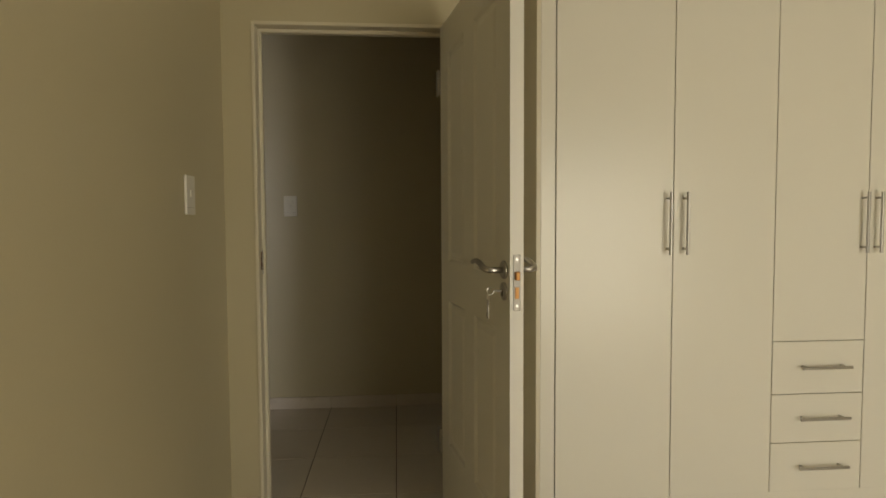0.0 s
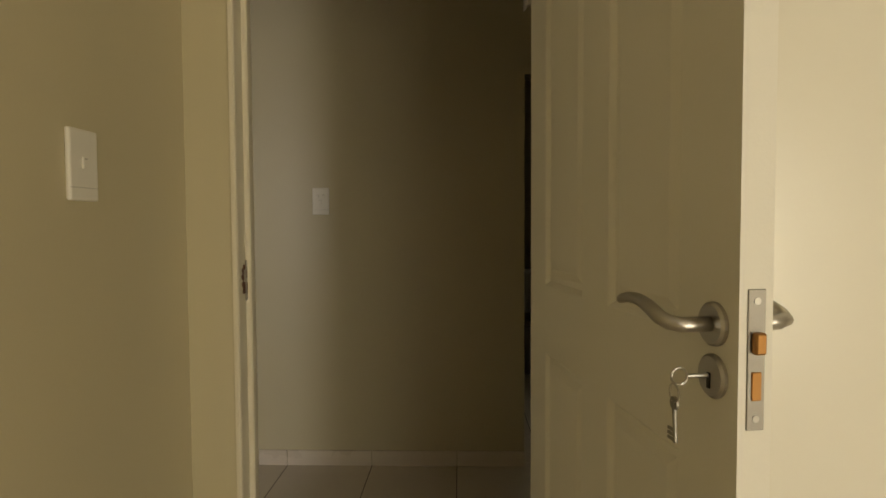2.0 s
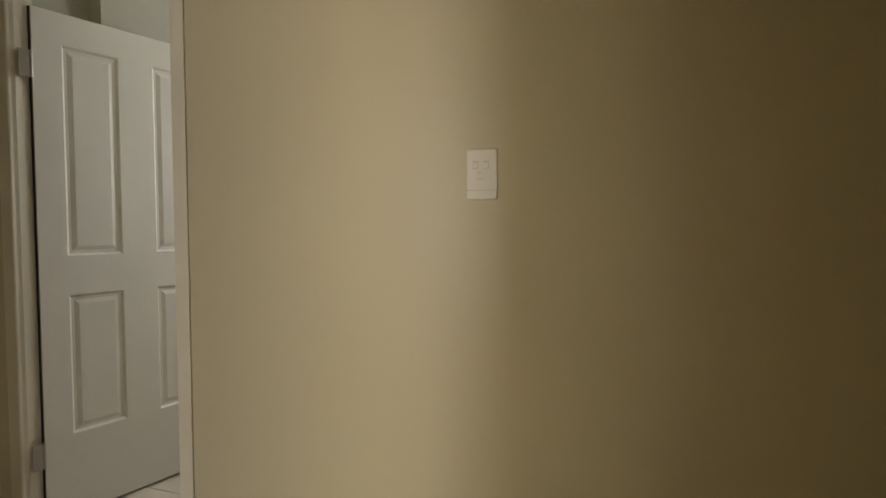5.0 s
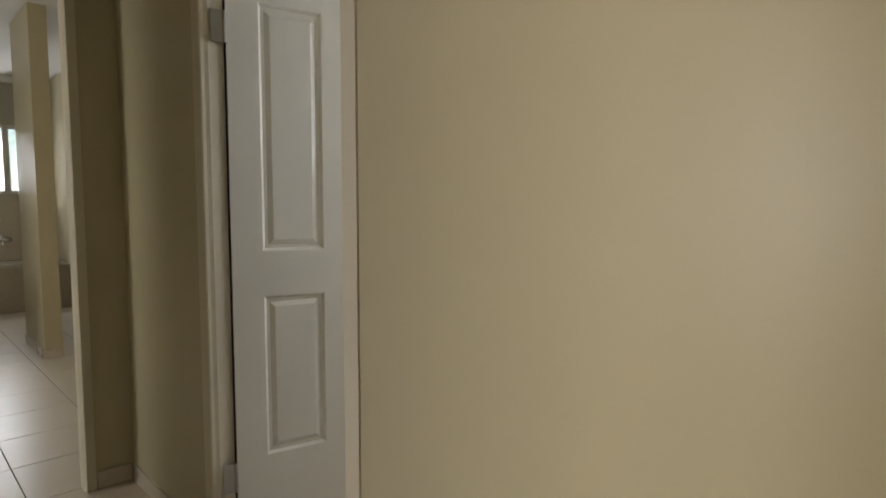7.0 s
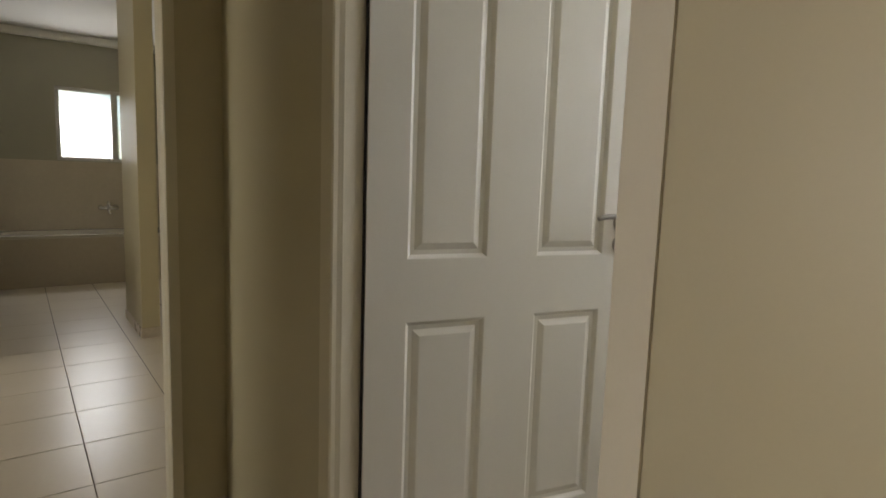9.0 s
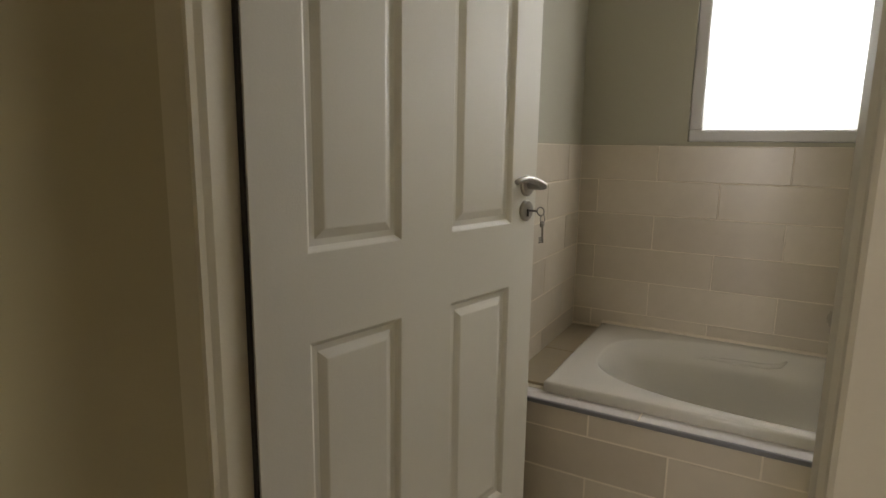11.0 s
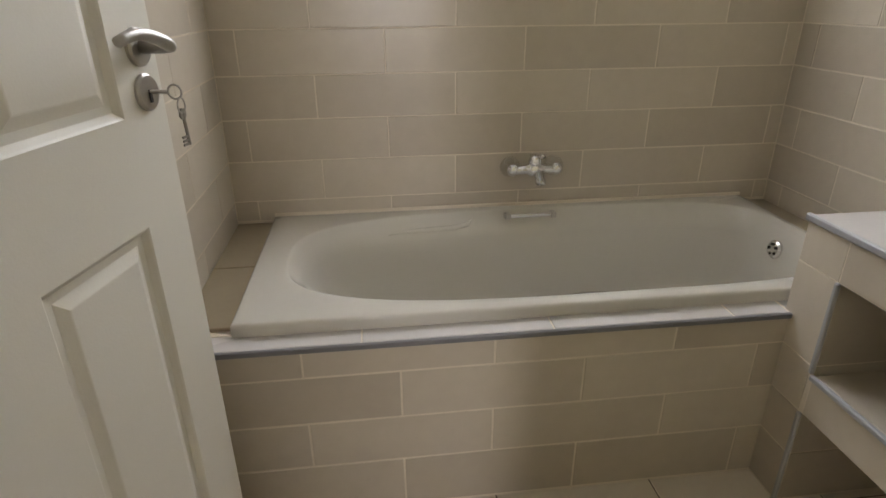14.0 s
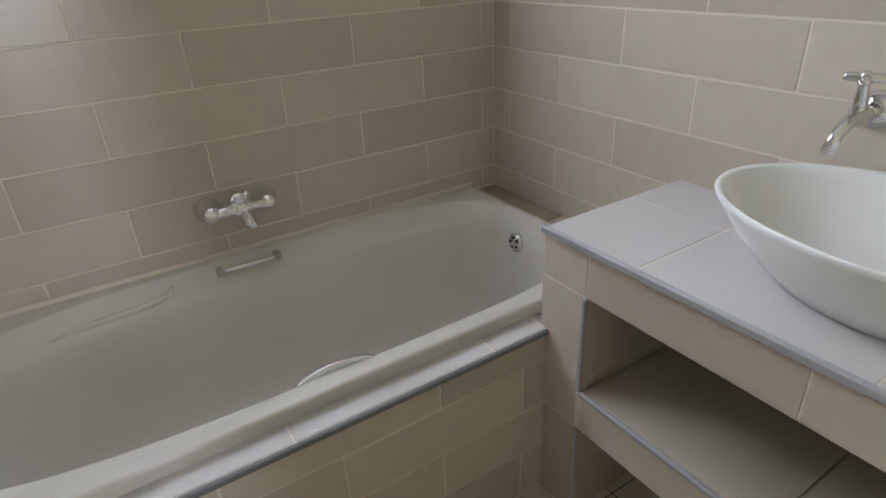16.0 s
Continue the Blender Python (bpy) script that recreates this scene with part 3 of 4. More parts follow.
def oval(cx, cy, a, b, z, n=96, blunt=4.6, round_end=3.0):
    """A ring that is blunter at its +x end than at its -x end."""
    out = []
    for k in range(n):
        t = 2 * math.pi * k / n
        c, s = math.cos(t), math.sin(t)
        e = blunt if c > 0 else round_end
        out.append((cx + a * math.copysign(abs(c) ** (2 / e), c), cy + b * math.copysign(abs(s) ** (2 / e), s), z))
    return out


def rect_ring(x0, x1, y0, y1, z, like, cx, cy):
    """The ring drawn out to a rectangle, with true corners."""
    out = []
    for px, py, _ in like:
        dx, dy = px - cx, py - cy
        k = min(((x1 - cx) if dx > 0 else (cx - x0)) / max(abs(dx), 1e-6), ((y1 - cy) if dy > 0 else (cy - y0)) / max(abs(dy), 1e-6))
        out.append((cx + dx * k, cy + dy * k, z))
    for qx in (x0, x1):
        for qy in (y0, y1):
            i = min(range(len(out)), key=lambda j: (out[j][0] - qx) ** 2 + (out[j][1] - qy) ** 2)
            out[i] = (qx, qy, z)
    return out


cx, cy, OA, OB = -0.737, 1.424, 0.765, 0.310
open_ring = oval(cx, cy, OA, OB, RIM)
bath = thing("bathtub", "white acrylic built-in bathtub with chrome grips", "bathtub", pose(cx, cy, 0))


def rim_ring(inset, z):
    return rect_ring(TX0 + inset, TX1 - inset, TY0 + inset, TY1 - min(inset, 0.004), z, open_ring, cx, cy)


bm = bmesh.new()
rings = [rim_ring(0.001, RIM - 0.034), rim_ring(0.0, RIM - 0.012), rim_ring(0.0, RIM - 0.007), rim_ring(0.001, RIM - 0.004), rim_ring(0.003, RIM - 0.0015), rim_ring(0.006, RIM - 0.0005), rim_ring(0.010, RIM), rim_ring(0.022, RIM), rim_ring(0.024, RIM)]
# from the lip down a sloping shoulder, a steep wall and a leaning head end to the flat bottom
for shift, da, db, dz in ((0, -0.006, -0.004, 0.002), (0, 0, 0, 0.004), (0, 0.004, 0.004, 0.009), (0, 0.012, 0.014, 0.018), (0.002, 0.024, 0.028, 0.032), (0.003, 0.034, 0.046, 0.052), (0.005, 0.042, 0.056, 0.075),
                          (0.02, 0.066, 0.070, 0.16), (0.04, 0.105, 0.090, 0.27), (0.055, 0.140, 0.112, 0.335), (0.062, 0.175, 0.135, 0.368), (0.065, 0.24, 0.165, 0.385), (0.065, 0.50, 0.25, 0.392)):
    rings.append(oval(cx + shift, cy, OA - da, OB - db, RIM - dz))
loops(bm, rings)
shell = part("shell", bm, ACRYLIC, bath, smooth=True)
shell.matrix_parent_inverse = bath.matrix_world.inverted()


def bpart(name, bm, mat, label="", smooth=False):
    o = part(name, bm, mat, bath, label, smooth)
    o.matrix_parent_inverse = bath.matrix_world.inverted()
    return o


gz = RIM - 0.012
bm = boxes((-0.808, -0.668, 1.684, 1.690, gz - 0.007, gz + 0.007), bevel=0.0028, seg=2)
grip = bpart("grip", bm, CHROME, "flat chrome grip rail on the bath's inner side", True)
for x in (-0.826, -0.669):
    part("mount", boxes((x, x + 0.019, 1.682, 1.712, gz - 0.011, gz + 0.009), bevel=0.003, seg=2), STEEL, grip, "squared steel mount")
gz = RIM - 0.064
bm = bmesh.new()
tube(bm, [(-0.712 + 0.088 * math.sin(a), 1.164 + 0.030 * math.cos(a) ** 0.6 if abs(a) < 1.5 else 1.158, gz + 0.012 * math.cos(a)) for a in [-1.57 + 3.14 * k / 14 for k in range(15)]], 0.0075, 12)
bpart("grip", bm, CHROME, "bowed chrome grip rail on the bath's inner side", True)
bm = bmesh.new()
disc(bm, (-0.006, 1.441, 0.457), (-1, 0, 0.12), 0.030, 0.014, 24, 0.006)
over = bpart("overflow", bm, CHROME, "round chrome overflow with slots")
for k in range(5):
    a = 2 * math.pi * k / 5
    bm = bmesh.new()
    disc(bm, (-0.0195, 1.441 + 0.016 * math.cos(a), 0.4585 + 0.016 * math.sin(a)), (-1, 0, 0.12), 0.005, 0.0025, 10)
    part("slot", bm, GAP, over, "dark slot")
bpart("sealant", boxes((TX0, TX1, BY - 0.016, BY - 0.0088, RIM - 0.004, 0.541), bevel=0.003), GROUT, "white sealant bead along the wall")
bm = bmesh.new()
tube(bm, [(-1.22, 1.664, RIM - 0.050), (-1.18, 1.676, RIM - 0.047), (-1.10, 1.684, RIM - 0.045), (-1.00, 1.690, RIM - 0.044), (-0.955, 1.696, RIM - 0.036), (-0.935, 1.708, RIM - 0.020)], [0.003, 0.007, 0.009, 0.009, 0.008, 0.003], 12)
bpart("arm_rest", bm, ACRYLIC, "moulded ridge in the bath's side", True)

# wall mixer above the bath
mixer = thing("bath_mixer", "chrome bath mixer tap on the tiled wall", "tap", pose(-0.726, BY - 0.008, 0.670))


def mpart(name, bm, top, label="", mat=CHROME):
    o = part(name, bm, mat, top, label, True)
    return o


for x in (-0.074, 0.074):
    bm = bmesh.new()
    tube(bm, [(x, 0, 0), (x, -0.006, 0), (x, -0.016, 0), (x, -0.028, 0), (x, -0.038, 0), (x, -0.050, 0), (x, -0.062, 0), (x, -0.070, 0)], [0.031, 0.034, 0.034, 0.030, 0.025, 0.024, 0.019, 0.008], 22)
    mpart("flange", bm, mixer)
bm = bmesh.new()
tube(bm, [(-0.076, -0.052, -0.002), (-0.058, -0.052, -0.002), (-0.030, -0.052, 0), (-0.022, -0.052, 0.001), (-0.014, -0.052, 0.001), (0.014, -0.052, 0.001), (0.022, -0.052, 0.001), (0.030, -0.052, 0), (0.058, -0.052, -0.002), (0.076, -0.052, -0.002)], [0.014, 0.015, 0.016, 0.022, 0.026, 0.026, 0.022, 0.016, 0.015, 0.014], 20)
mpart("body", bm, mixer)
bm = bmesh.new()
tube(bm, [(0.006, -0.056, -0.004), (0.008, -0.072, -0.014), (0.009, -0.088, -0.024), (0.009, -0.097, -0.032), (0.009, -0.102, -0.042)], [0.019, 0.017, 0.016, 0.0165, 0.015], 18)
mpart("spout", bm, mixer)
bm = bmesh.new()
tube(bm, [(0, -0.052, 0.012), (0, -0.054, 0.030), (0, -0.056, 0.038), (0, -0.057, 0.046), (0, -0.058, 0.050)], [0.021, 0.021, 0.018, 0.019, 0.008], 20)
mpart("control_body", bm, mixer)
bm = bmesh.new()
tube(bm, [(0, -0.056, 0.044), (0.004, -0.072, 0.050), (0.010, -0.092, 0.054), (0.013, -0.104, 0.055)], [0.008, 0.0065, 0.006, 0.0075], 12)
mpart("lever", bm, mixer)

# vanity of tiled masonry
VF, VT, VY0, VY1 = -0.275, 0.742, WY, 1.030
vanity = thing("vanity", "tiled masonry vanity with open shelves beside the bath", "vanity", pose(0, 0.6, 0))


def vpart(name, bm, mat, parent=vanity, label="", smooth=False):
    o = part(name, bm, mat, parent, label, smooth)
    if parent is vanity:
        o.matrix_parent_inverse = vanity.matrix_world.inverted()
    return o


leg_l = vpart("end_wall", boxes((VF, BX1 - 0.002, 0.905, VY1, 0.0, 0.628)), GROUT)
leg_r = vpart("end_wall", boxes((VF, BX1 - 0.002, VY0, VY0 + 0.10, 0.0, 0.628)), GROUT)
apron = vpart("apron", boxes((VF, BX1 - 0.002, VY0 + 0.002, VY1, 0.6285, 0.7372)), GROUT)
# Added dark underside: its colour deepens the shade of the shelf recess.
vpart("shade_slab", boxes((VF + 0.003, BX1 - 0.010, VY0 + 0.1005, 0.9035, 0.6245, 0.6283)), NOOK_SHADE, label="added dark slab that deepens the shade under the top")
shelf = vpart("shelf", boxes((VF, BX1 - 0.002, VY0 + 0.1005, 0.9045, 0.285, 0.385)), GROUT)
vpart("edge_trim", boxes((VF - 0.009, VF + 0.004, VY0 + 0.002, VY1 + 0.006, 0.7255, VT + 0.001), bevel=0.003), TRIM, label="grey tile edge trim")
vpart("edge_trim", boxes((VF - 0.008, VF + 0.004, VY0 + 0.1005, 0.9035, 0.379, 0.394), bevel=0.003), TRIM, label="grey tile edge trim")
vpart("edge_trim", boxes((VF - 0.008, VF + 0.003, 0.8985, 0.9105, 0.394, 0.628), bevel=0.003), TRIM, label="grey tile edge trim")
vpart("edge_trim", boxes((VF - 0.008, VF + 0.003, 0.8985, 0.9105, 0.0, 0.284), bevel=0.003), TRIM, label="grey tile edge trim")

# vessel basin
basin = thing("basin", "white oval ceramic vessel basin on a tiled vanity", "basin", pose(-0.058, 0.500, VT - 0.002))


def ell(a, b, z, n=56):
    return [(b * math.cos(2 * math.pi * k / n), a * math.sin(2 * math.pi * k / n), z) for k in range(n)]


bm = bmesh.new()
loops(bm, [ell(0.05, 0.04, 0.0), ell(0.165, 0.105, 0.0), ell(0.175, 0.113, 0.004), ell(0.210, 0.140, 0.035), ell(0.258, 0.176, 0.086), ell(0.285, 0.196, 0.127), ell(0.289, 0.199, 0.136), ell(0.285, 0.196, 0.140), ell(0.276, 0.188, 0.136),
           ell(0.262, 0.176, 0.115), ell(0.225, 0.150, 0.06), ell(0.15, 0.10, 0.022), ell(0.03, 0.03, 0.014)])
part("bowl", bm, CERAMIC, basin, smooth=True)
bm = bmesh.new()
disc(bm, (0, 0, 0.0135), (0, 0, 1), 0.028, 0.004, 20, 0.002)
part("waste", bm, CHROME, basin, "chrome waste")

tap = thing("basin_tap", "chrome wall tap with a cross handle above the basin", "tap", pose(BX1 - 0.009, 0.667, 0.972))
bm = bmesh.new()
tube(bm, [(0, 0, 0), (-0.006, 0, 0), (-0.014, 0, 0), (-0.022, 0, 0)], [0.034, 0.033, 0.026, 0.016], 20)
mpart("flange", bm, tap)
bm = bmesh.new()
tube(bm, [(-0.018, 0, 0), (-0.05, 0, 0.0), (-0.075, 0, 0.0), (-0.100, 0, -0.004), (-0.13, 0, -0.022), (-0.145, 0, -0.050)], [0.015, 0.016, 0.017, 0.013, 0.011, 0.012], 16)
mpart("spout", bm, tap)
bm = bmesh.new()
tube(bm, [(-0.07, 0, 0.0), (-0.074, 0, 0.03), (-0.078, 0, 0.052), (-0.079, 0, 0.062)], [0.013, 0.011, 0.009, 0.012], 14)
mpart("stem", bm, tap)
bm = bmesh.new()
for a in (0.4, 0.4 + math.pi / 2):
    v = Vector((math.cos(a), math.sin(a), 0)) * 0.032
    c = Vector((-0.079, 0, 0.066))
    tube(bm, [c - v, c - v * 0.8, c + v * 0.8, c + v], [0.006, 0.008, 0.008, 0.006], 10)
disc(bm, (-0.079, 0, 0.058), (0, 0, 1), 0.011, 0.018, 14, 0.004)
mpart("cross_handle", bm, tap)

# ---- the masonry round the bath ----
FY = 1.008
sur = thing("bath_surround", "tiled masonry bath surround with a pale ledge", "bath surround", pose(cx, FY, 0))


def spart(name, bm, mat, label=""):
    o = part(name, bm, mat, sur, label)
    o.matrix_parent_inverse = sur.matrix_world.inverted()
    return o


front = spart("front", boxes((BX0 + 0.001, VF + 0.002, FY + 0.0028, FY + 0.066, 0.0, 0.4952)), GROUT)
spart("front_behind", boxes((VF + 0.003, BX1 - 0.001, VY1 + 0.003, VY1 + 0.078, 0.0, 0.4952)), TOPTILE)
ledge_l = spart("end_ledge", boxes((BX0 + 0.001, TX0 - 0.001, FY + 0.0665, BY - 0.001, 0.30, 0.498)), GROUT)
ledge_r = spart("end_ledge", boxes((TX1 + 0.001, BX1 - 0.001, VY1 + 0.0785, BY - 0.001, 0.30, 0.498)), GROUT)
spart("edge_trim", boxes((BX0 + 0.009, VF - 0.002, FY - 0.007, FY + 0.0035, 0.483, 0.4968), bevel=0.002), DARKTRIM, "grey tile edge trim")

# ---- toilet room ----
wc = thing("toilet", "white ceramic toilet with a closed lid", "toilet", pose(1.33, 1.87, 0))


def egg(w, l0, l1, z, n=40):
    return [(w * math.cos(2 * math.pi * k / n), (l1 if math.sin(2 * math.pi * k / n) > 0 else l0) * math.sin(2 * math.pi * k / n), z) for k in range(n)]


bm = bmesh.new()
loops(bm, [egg(0.12, 0.20, 0.30, 0.0), egg(0.11, 0.17, 0.30, 0.05), egg(0.10, 0.15, 0.30, 0.18), egg(0.15, 0.21, 0.32, 0.30), egg(0.18, 0.25, 0.33, 0.37), egg(0.18, 0.25, 0.33, 0.40)])
part("bowl", bm, CERAMIC, wc, smooth=True)
bm = bmesh.new()
loops(bm, [egg(0.185, 0.255, 0.20, 0.402), egg(0.19, 0.26, 0.205, 0.412), egg(0.185, 0.255, 0.20, 0.422)])
part("seat", bm, PLASTIC, wc)
bm = bmesh.new()
loops(bm, [egg(0.185, 0.255, 0.20, 0.4245), egg(0.19, 0.26, 0.205, 0.436), egg(0.17, 0.24, 0.19, 0.446)])
part("lid", bm, PLASTIC, wc)
part("cistern", boxes((-0.19, 0.19, 0.335, 0.50, 0.40, 0.76), bevel=0.02, seg=3), CERAMIC, wc)
part("cistern_lid", boxes((-0.2, 0.2, 0.325, 0.51, 0.761, 0.80), bevel=0.012, seg=2), CERAMIC, wc)
shower = part("shower_floor", boxes((1.80, 4.39, 1.22, 2.399, -0.002, 0.012), bevel=0.004), DARKTILE)
tagged(shower, "dark brown shower floor with a low edge", "shower", kind="structure")

# ---- ensuite seen through the far doorway ----
en = thing("bathtub", "white built-in bath with a plain tiled front", "bathtub", pose(-8.05, -0.05, 0))


def enpart(name, bm, mat, label="", smooth=False):
    o = part(name, bm, mat, en, label, smooth)
    o.matrix_parent_inverse = en.matrix_world.inverted()
    return o


enpart("front", boxes((-7.75, -7.70, -0.768, 0.849, 0.0, 0.50)), TILE)
ecx, ecy = -8.05, -0.02
ring = oval(ecy, ecx, 0.70, 0.25, 0.5)
bm = bmesh.new()


def swap(r):
    return [(y, x, z) for x, y, z in r]


loops(bm, [swap(rect_ring(-0.765, 0.82, -8.39, -7.70, 0.501, ring, ecy, ecx)), swap(rect_ring(-0.765, 0.82, -8.39, -7.70, 0.53, ring, ecy, ecx)), swap(oval(ecy, ecx, 0.70, 0.25, 0.528)), swap(oval(ecy, ecx, 0.64, 0.21, 0.25)), swap(oval(ecy, ecx, 0.5, 0.12, 0.15))])
enpart("shell", bm, ACRYLIC, smooth=False)
emix = thing("bath_mixer", "small chrome bath mixer tap on a tiled wall", "tap", pose(-8.385, 0.30, 0.78, 0, 0, 90))
for x in (-0.078, 0.078):
    bm = bmesh.new()
    tube(bm, [(x, 0, 0), (x, -0.012, 0), (x, -0.03, 0), (x, -0.055, 0)], [0.034, 0.032, 0.02, 0.02], 14)
    mpart("flange", bm, emix)
bm = bmesh.new()
tube(bm, [(-0.09, -0.05, 0), (0, -0.05, 0), (0.09, -0.05, 0)], [0.018, 0.026, 0.018], 14)
mpart("body", bm, emix)
bm = bmesh.new()
tube(bm, [(0, -0.05, 0), (0, -0.10, -0.03), (0, -0.14, -0.06)], [0.02, 0.017, 0.014], 12)
mpart("spout", bm, emix)
bm = bmesh.new()
tube(bm, [(0, -0.05, 0.01), (0, -0.055, 0.06), (0, -0.06, 0.075)], [0.022, 0.022, 0.012], 12)
mpart("lever", bm, emix)

ev = thing("vanity", "tiled vanity with an open shelf and pale top", "vanity", pose(-5.9, -1.5, 0))
for nm, spec, mat in (("top", (-6.999, -5.06, -2.199, -0.785, 0.63, 0.705), TOPTILE), ("leg", (-5.18, -5.07, -2.199, -0.795, 0.0, 0.629), TILE), ("shelf", (-6.999, -5.181, -2.199, -0.805, 0.32, 0.40), TOPTILE)):
    o = part(nm, boxes(spec, bevel=0.004), mat, ev)
    o.matrix_parent_inverse = ev.matrix_world.inverted()
eb = thing("basin", "white ceramic vessel basin on a vanity", "basin", pose(-6.55, -1.12, 0.707))
bm = bmesh.new()
loops(bm, [ell(0.15, 0.12, 0.0), ell(0.20, 0.17, 0.05), ell(0.24, 0.2, 0.13), ell(0.23, 0.19, 0.13), ell(0.15, 0.12, 0.03)])
part("bowl", bm, CERAMIC, eb, smooth=True)
part("wall_tiles_far", boxes((-8.3995, -8.391, -0.768, 0.849, 0.53, 1.305)), TILE, wall_ensuite_west)
part("wall_tiles_far", boxes((-6.9995, -6.991, -2.199, -0.772, 0.706, 1.285)), TILE, wall_ensuite_pier)
dl = thing("downlight", "small round white downlight in the ceiling", "light fitting", pose(-6.45, -0.60, H))
bm = bmesh.new()
disc(bm, (0, 0, -0.012), (0, 0, 1), 0.045, 0.012, 20, 0.003)
part("rim", bm, PLASTIC, dl)
bm = bmesh.new()
disc(bm, (0, 0, -0.014), (0, 0, 1), 0.028, 0.003, 16)
part("lens", bm, GAP, dl)


# ---- pieces: wall tiles, floor tiles, skirting ----
PITCH, ROW, JOINT = 0.437, 0.132, 0.0036
TT = 0.0075
meshes = {}


def piece_mesh(sx, sy, sz, material, bevel=0.0015):
    key = (round(sx, 3), round(sy, 3), round(sz, 3), material.name)
    if key not in meshes:
        bm = bmesh.new()
        box(bm, 0, sx, 0, sy, 0, sz, bevel=min(bevel, sx / 4, sy / 4, sz / 4))
        meshes[key] = mesh_of(bm, "tile", material)
    return meshes[key]


def lay(parent, name, x, y, z, sx, sy, sz, material):
    if min(sx, sy, sz) < 0.0012:
        return
    o = new(name, piece_mesh(sx, sy, sz, material))
    o.parent = parent
    o.matrix_parent_inverse = parent.matrix_world.inverted()
    o.location = (x, y, z)


def tile_field(parent, axis, a0, a1, c, out, rows, offset, material=TILE, pitch=PITCH):
    """Half-bond tiles on a plane c; out: the way they stand proud; rows of (low, high, shift)."""
    for low, high, shift in rows:
        k = math.floor((a0 - offset - shift) / pitch)
        while True:
            s0 = offset + shift + k * pitch
            s1 = s0 + pitch
            k += 1
            if s0 >= a1:
                break
            e0, e1 = max(s0 + JOINT / 2, a0), min(s1 - JOINT / 2, a1)
            if e1 - e0 < 0.01:
                continue
            d = TT + random.uniform(-0.0006, 0.0004)
            c0 = c if out > 0 else c - d
            if axis == "x":
                lay(parent, "tile", e0, c0, low + JOINT / 2, e1 - e0, d, high - low - JOINT, material)
            else:
                lay(parent, "tile", c0, e0, low + JOINT / 2, d, e1 - e0, high - low - JOINT, material)


TOP = 1.243
wall_rows = []
z = TOP
i = 0
while z > 0.0:
    wall_rows.append((max(z - ROW, 0.0), z, 0.0 if i % 2 == 0 else PITCH / 2))
    z -= ROW
    i += 1
back_rows = [r for r in wall_rows if r[1] > 0.53]
back_rows[-1] = (0.515, back_rows[-1][1], back_rows[-1][2])
grout_n = part("grout_bed", boxes((BX0 + 0.001, BX1 - 0.001, BY - 0.0072, BY - 0.0005, 0.50, TOP)), GROUT, wall_bath_north)
grout_w = part("grout_bed", boxes((BX0 + 0.0005, BX0 + 0.0072, 0.37, BY - 0.0075, 0.0, TOP)), GROUT, wall_bath_west)
grout_e = part("grout_bed", boxes((BX1 - 0.0072, BX1 - 0.0005, WY + 0.001, BY - 0.0075, 0.0, TOP)), GROUT, wall_bath_east)
tile_field(wall_bath_north, "x", BX0 + 0.009, BX1 - 0.009, BY - 0.001, -1, back_rows, -1.420)
tile_field(wall_bath_west, "y", 0.37, BY - 0.010, BX0 + 0.001, 1, wall_rows, 1.60)
tile_field(wall_bath_east, "y", WY + 0.002, BY - 0.010, BX1 - 0.001, -1, wall_rows, 1.03)
FR = [(0.413, 0.482, 0.0), (0.284, 0.413, PITCH / 2), (0.155, 0.284, 0.0), (0.005, 0.155, PITCH / 2)]
tile_field(front, "x", BX0 + 0.009, VF - 0.001, FY + 0.009, -1, FR, -0.998)
# ledge tiles
k = 0
for x0 in (BX0 + 0.009, -1.30, -0.86, -0.42):
    x1 = (-1.30, -0.86, -0.42, VF - 0.003)[k]
    lay(front, "tile", x0 + JOINT / 2, FY + 0.004, 0.4865, x1 - x0 - JOINT, TY0 - FY + 0.012, 0.010, TOPTILE)
    k += 1
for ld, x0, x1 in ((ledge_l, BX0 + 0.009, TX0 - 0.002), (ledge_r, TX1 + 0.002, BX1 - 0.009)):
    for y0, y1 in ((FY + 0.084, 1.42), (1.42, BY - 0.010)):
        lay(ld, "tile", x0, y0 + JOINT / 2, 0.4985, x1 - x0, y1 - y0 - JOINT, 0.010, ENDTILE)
# vanity tiles
for y0, y1 in ((VY0 + 0.003, 0.42), (0.42, 0.80), (0.80, VY1 + 0.003)):
    lay(apron, "tile", VF + 0.005, y0 + JOINT / 2, 0.7265, 0.258, y1 - y0 - JOINT, 0.012, TOPTILE)
    lay(apron, "tile", VF + 0.266, y0 + JOINT / 2, 0.7265, BX1 - 0.010 - VF - 0.266, y1 - y0 - JOINT, 0.012, TOPTILE)
for y0, y1 in ((VY0 + 0.003, 0.22), (0.22, 0.49), (0.49, 0.905), (0.905, VY1)):
    lay(apron, "tile", VF - 0.0015, y0 + JOINT / 2, 0.630, 0.003, y1 - y0 - JOINT, 0.095, TILE)
for z0, z1 in ((0.004, 0.155), (0.155, 0.285), (0.285, 0.413), (0.413, 0.628)):
    lay(leg_l, "tile", VF - 0.0015, 0.912, z0 + JOINT / 2, 0.003, VY1 - 0.912, z1 - z0 - JOINT, TILE)
    lay(leg_l, "tile", VF, VY1 + 0.0002, z0 + JOINT / 2, 0.22, 0.0015, z1 - z0 - JOINT, TILE)
    lay(leg_l, "tile", VF + 0.006, 0.9035, z0 + JOINT / 2, 0.40, 0.0028, z1 - z0 - JOINT, TILE)
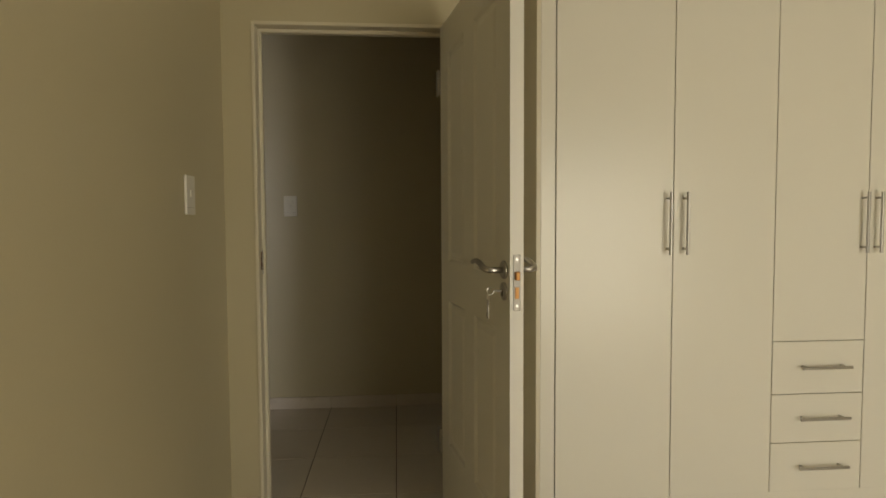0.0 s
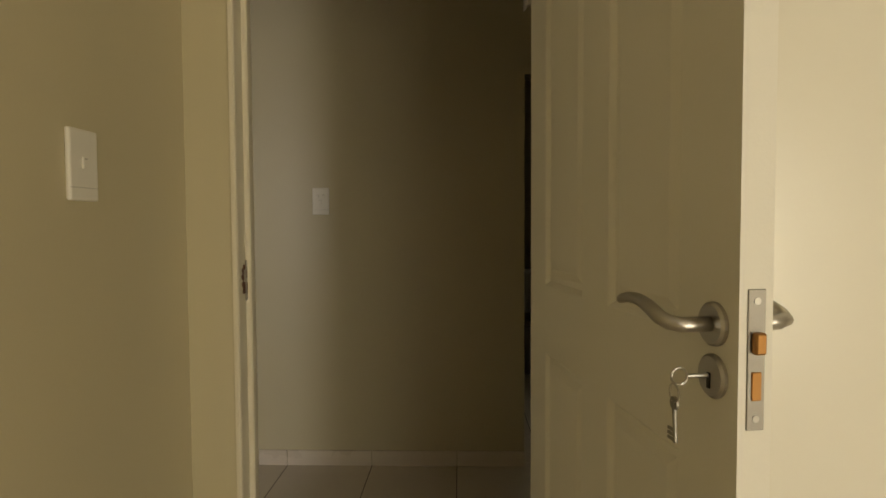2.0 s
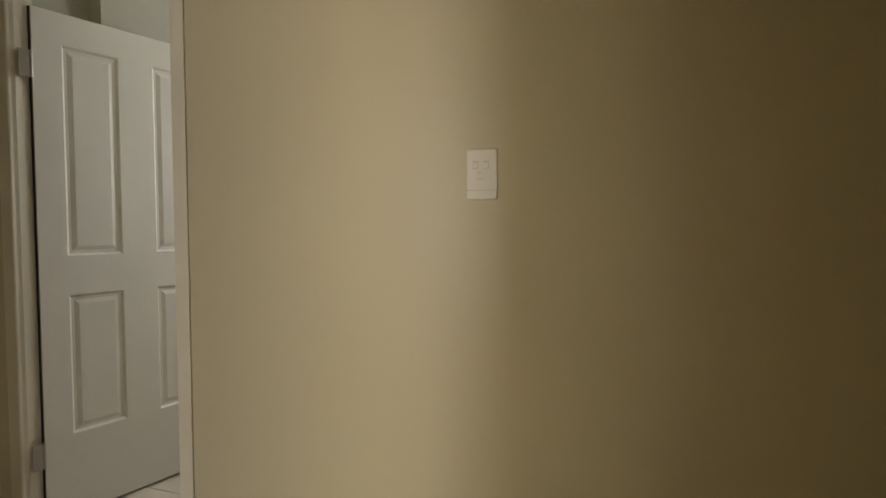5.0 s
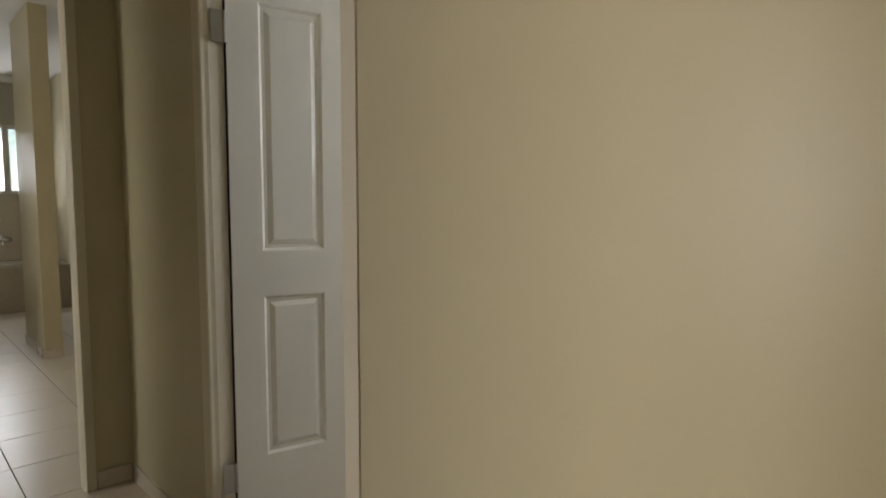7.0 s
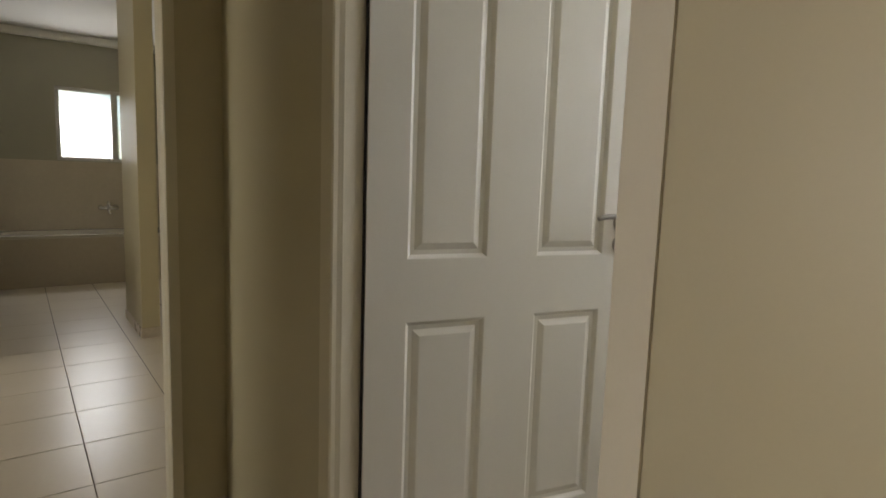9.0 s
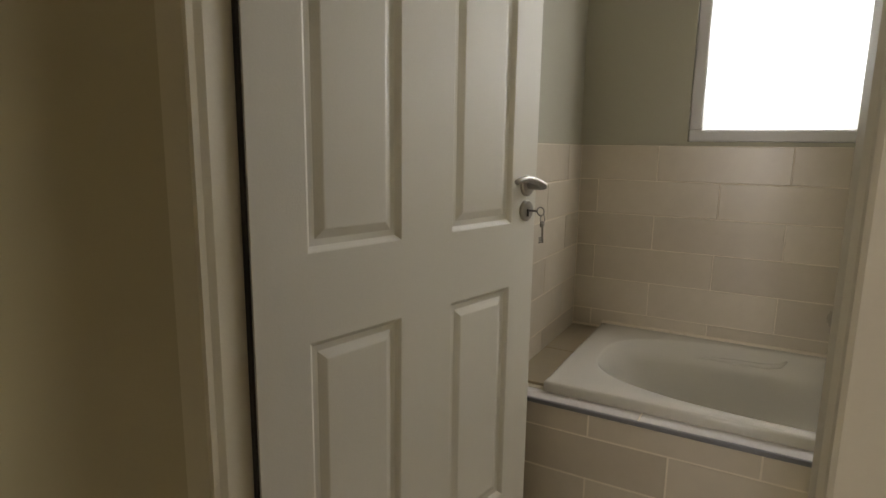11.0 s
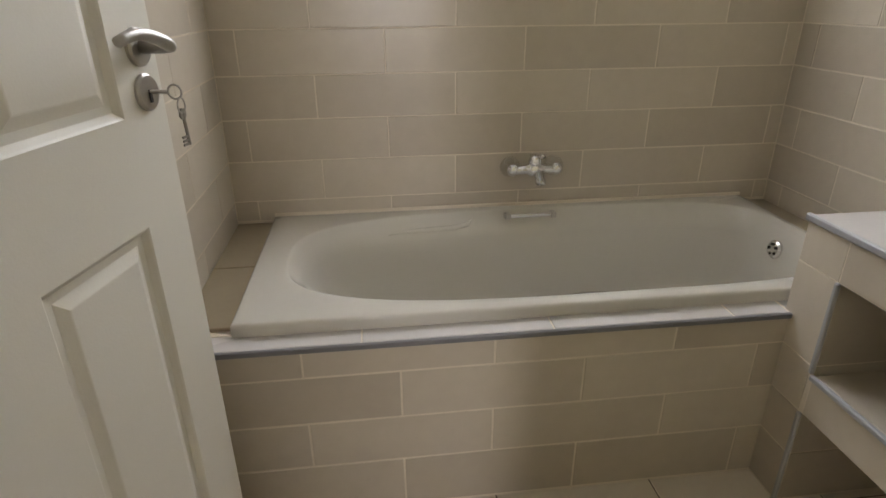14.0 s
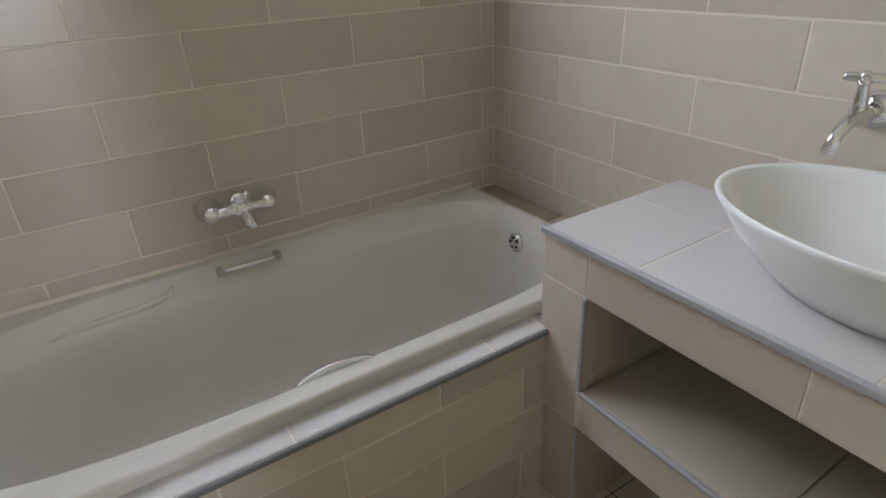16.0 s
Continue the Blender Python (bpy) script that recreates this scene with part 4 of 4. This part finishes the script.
for y0, y1 in ((VY0 + 0.102, 0.49), (0.49, 0.898)):
    lay(shelf, "tile", VF + 0.005, y0 + JOINT / 2, 0.386, 0.42, y1 - y0 - JOINT, 0.007, TILE)
    lay(shelf, "tile", VF - 0.0015, y0 + JOINT / 2, 0.287, 0.003, y1 - y0 - JOINT, 0.091, TILE)

# floor tiles on one grid through the house
G, GX, GY = 0.420, -0.142, -0.375
cells = set()


def floor_area(x0, x1, y0, y1):
    for a in range(math.floor((x0 - GX) / G), math.ceil((x1 - GX) / G)):
        for b in range(math.floor((y0 - GY) / G), math.ceil((y1 - GY) / G)):
            cells.add((a, b))


floor_area(-2.9, 2.2, HN, 0.02)
floor_area(BX0, VF + 0.4, 0.0, 1.03)
floor_area(-7.7, -2.6, -1.3, 0.85)
floor_area(1.0, 1.8, 0.0, 2.4)
floor_area(0.03, 3.0, -4.2, HS)
floor_area(-1.35, -0.1, -3.2, HS)
for a, b in sorted(cells):
    d = 0.006 + random.uniform(-0.0004, 0.0004)
    lay(slab, "tile", GX + a * G + 0.002, GY + b * G + 0.002, -0.0065, G - 0.004, G - 0.004, d, FTILE)


def skirting(name, axis, c, out, spans):
    top = thing(name, "cream tile skirting along the wall", "skirting", kind="structure")
    for a0, a1 in spans:
        g = GX if axis == "x" else GY
        k = math.floor((a0 - g) / G)
        while g + k * G < a1:
            e0, e1 = max(g + k * G + 0.0015, a0), min(g + (k + 1) * G - 0.0015, a1)
            k += 1
            if e1 - e0 < 0.008:
                continue
            c0 = c if out > 0 else c - 0.009
            if axis == "x":
                lay(top, "tile", e0, c0, 0.0, e1 - e0, 0.009, 0.075, SKIRT)
            else:
                lay(top, "tile", c0, e0, 0.0, 0.009, e1 - e0, 0.075, SKIRT)


skirting("baseboard", "x", -0.0005, -1, [(-2.59, -1.810), (-0.925, 1.03), (1.856, 4.3)])
skirting("baseboard", "y", -2.5995, 1, [(-1.2, -1.015), (-0.145, -0.010)])
skirting("baseboard", "x", HS - 0.0005, -1, [(0.035, 0.140), (0.972, 1.215)])
skirting("baseboard", "y", 0.0245, 1, [(-5.2, HS - 0.011)])
skirting("baseboard", "y", -5.1995, 1, [(0.135, 0.255)])
skirting("baseboard", "x", 0.1345, -1, [(-5.95, -5.2)])
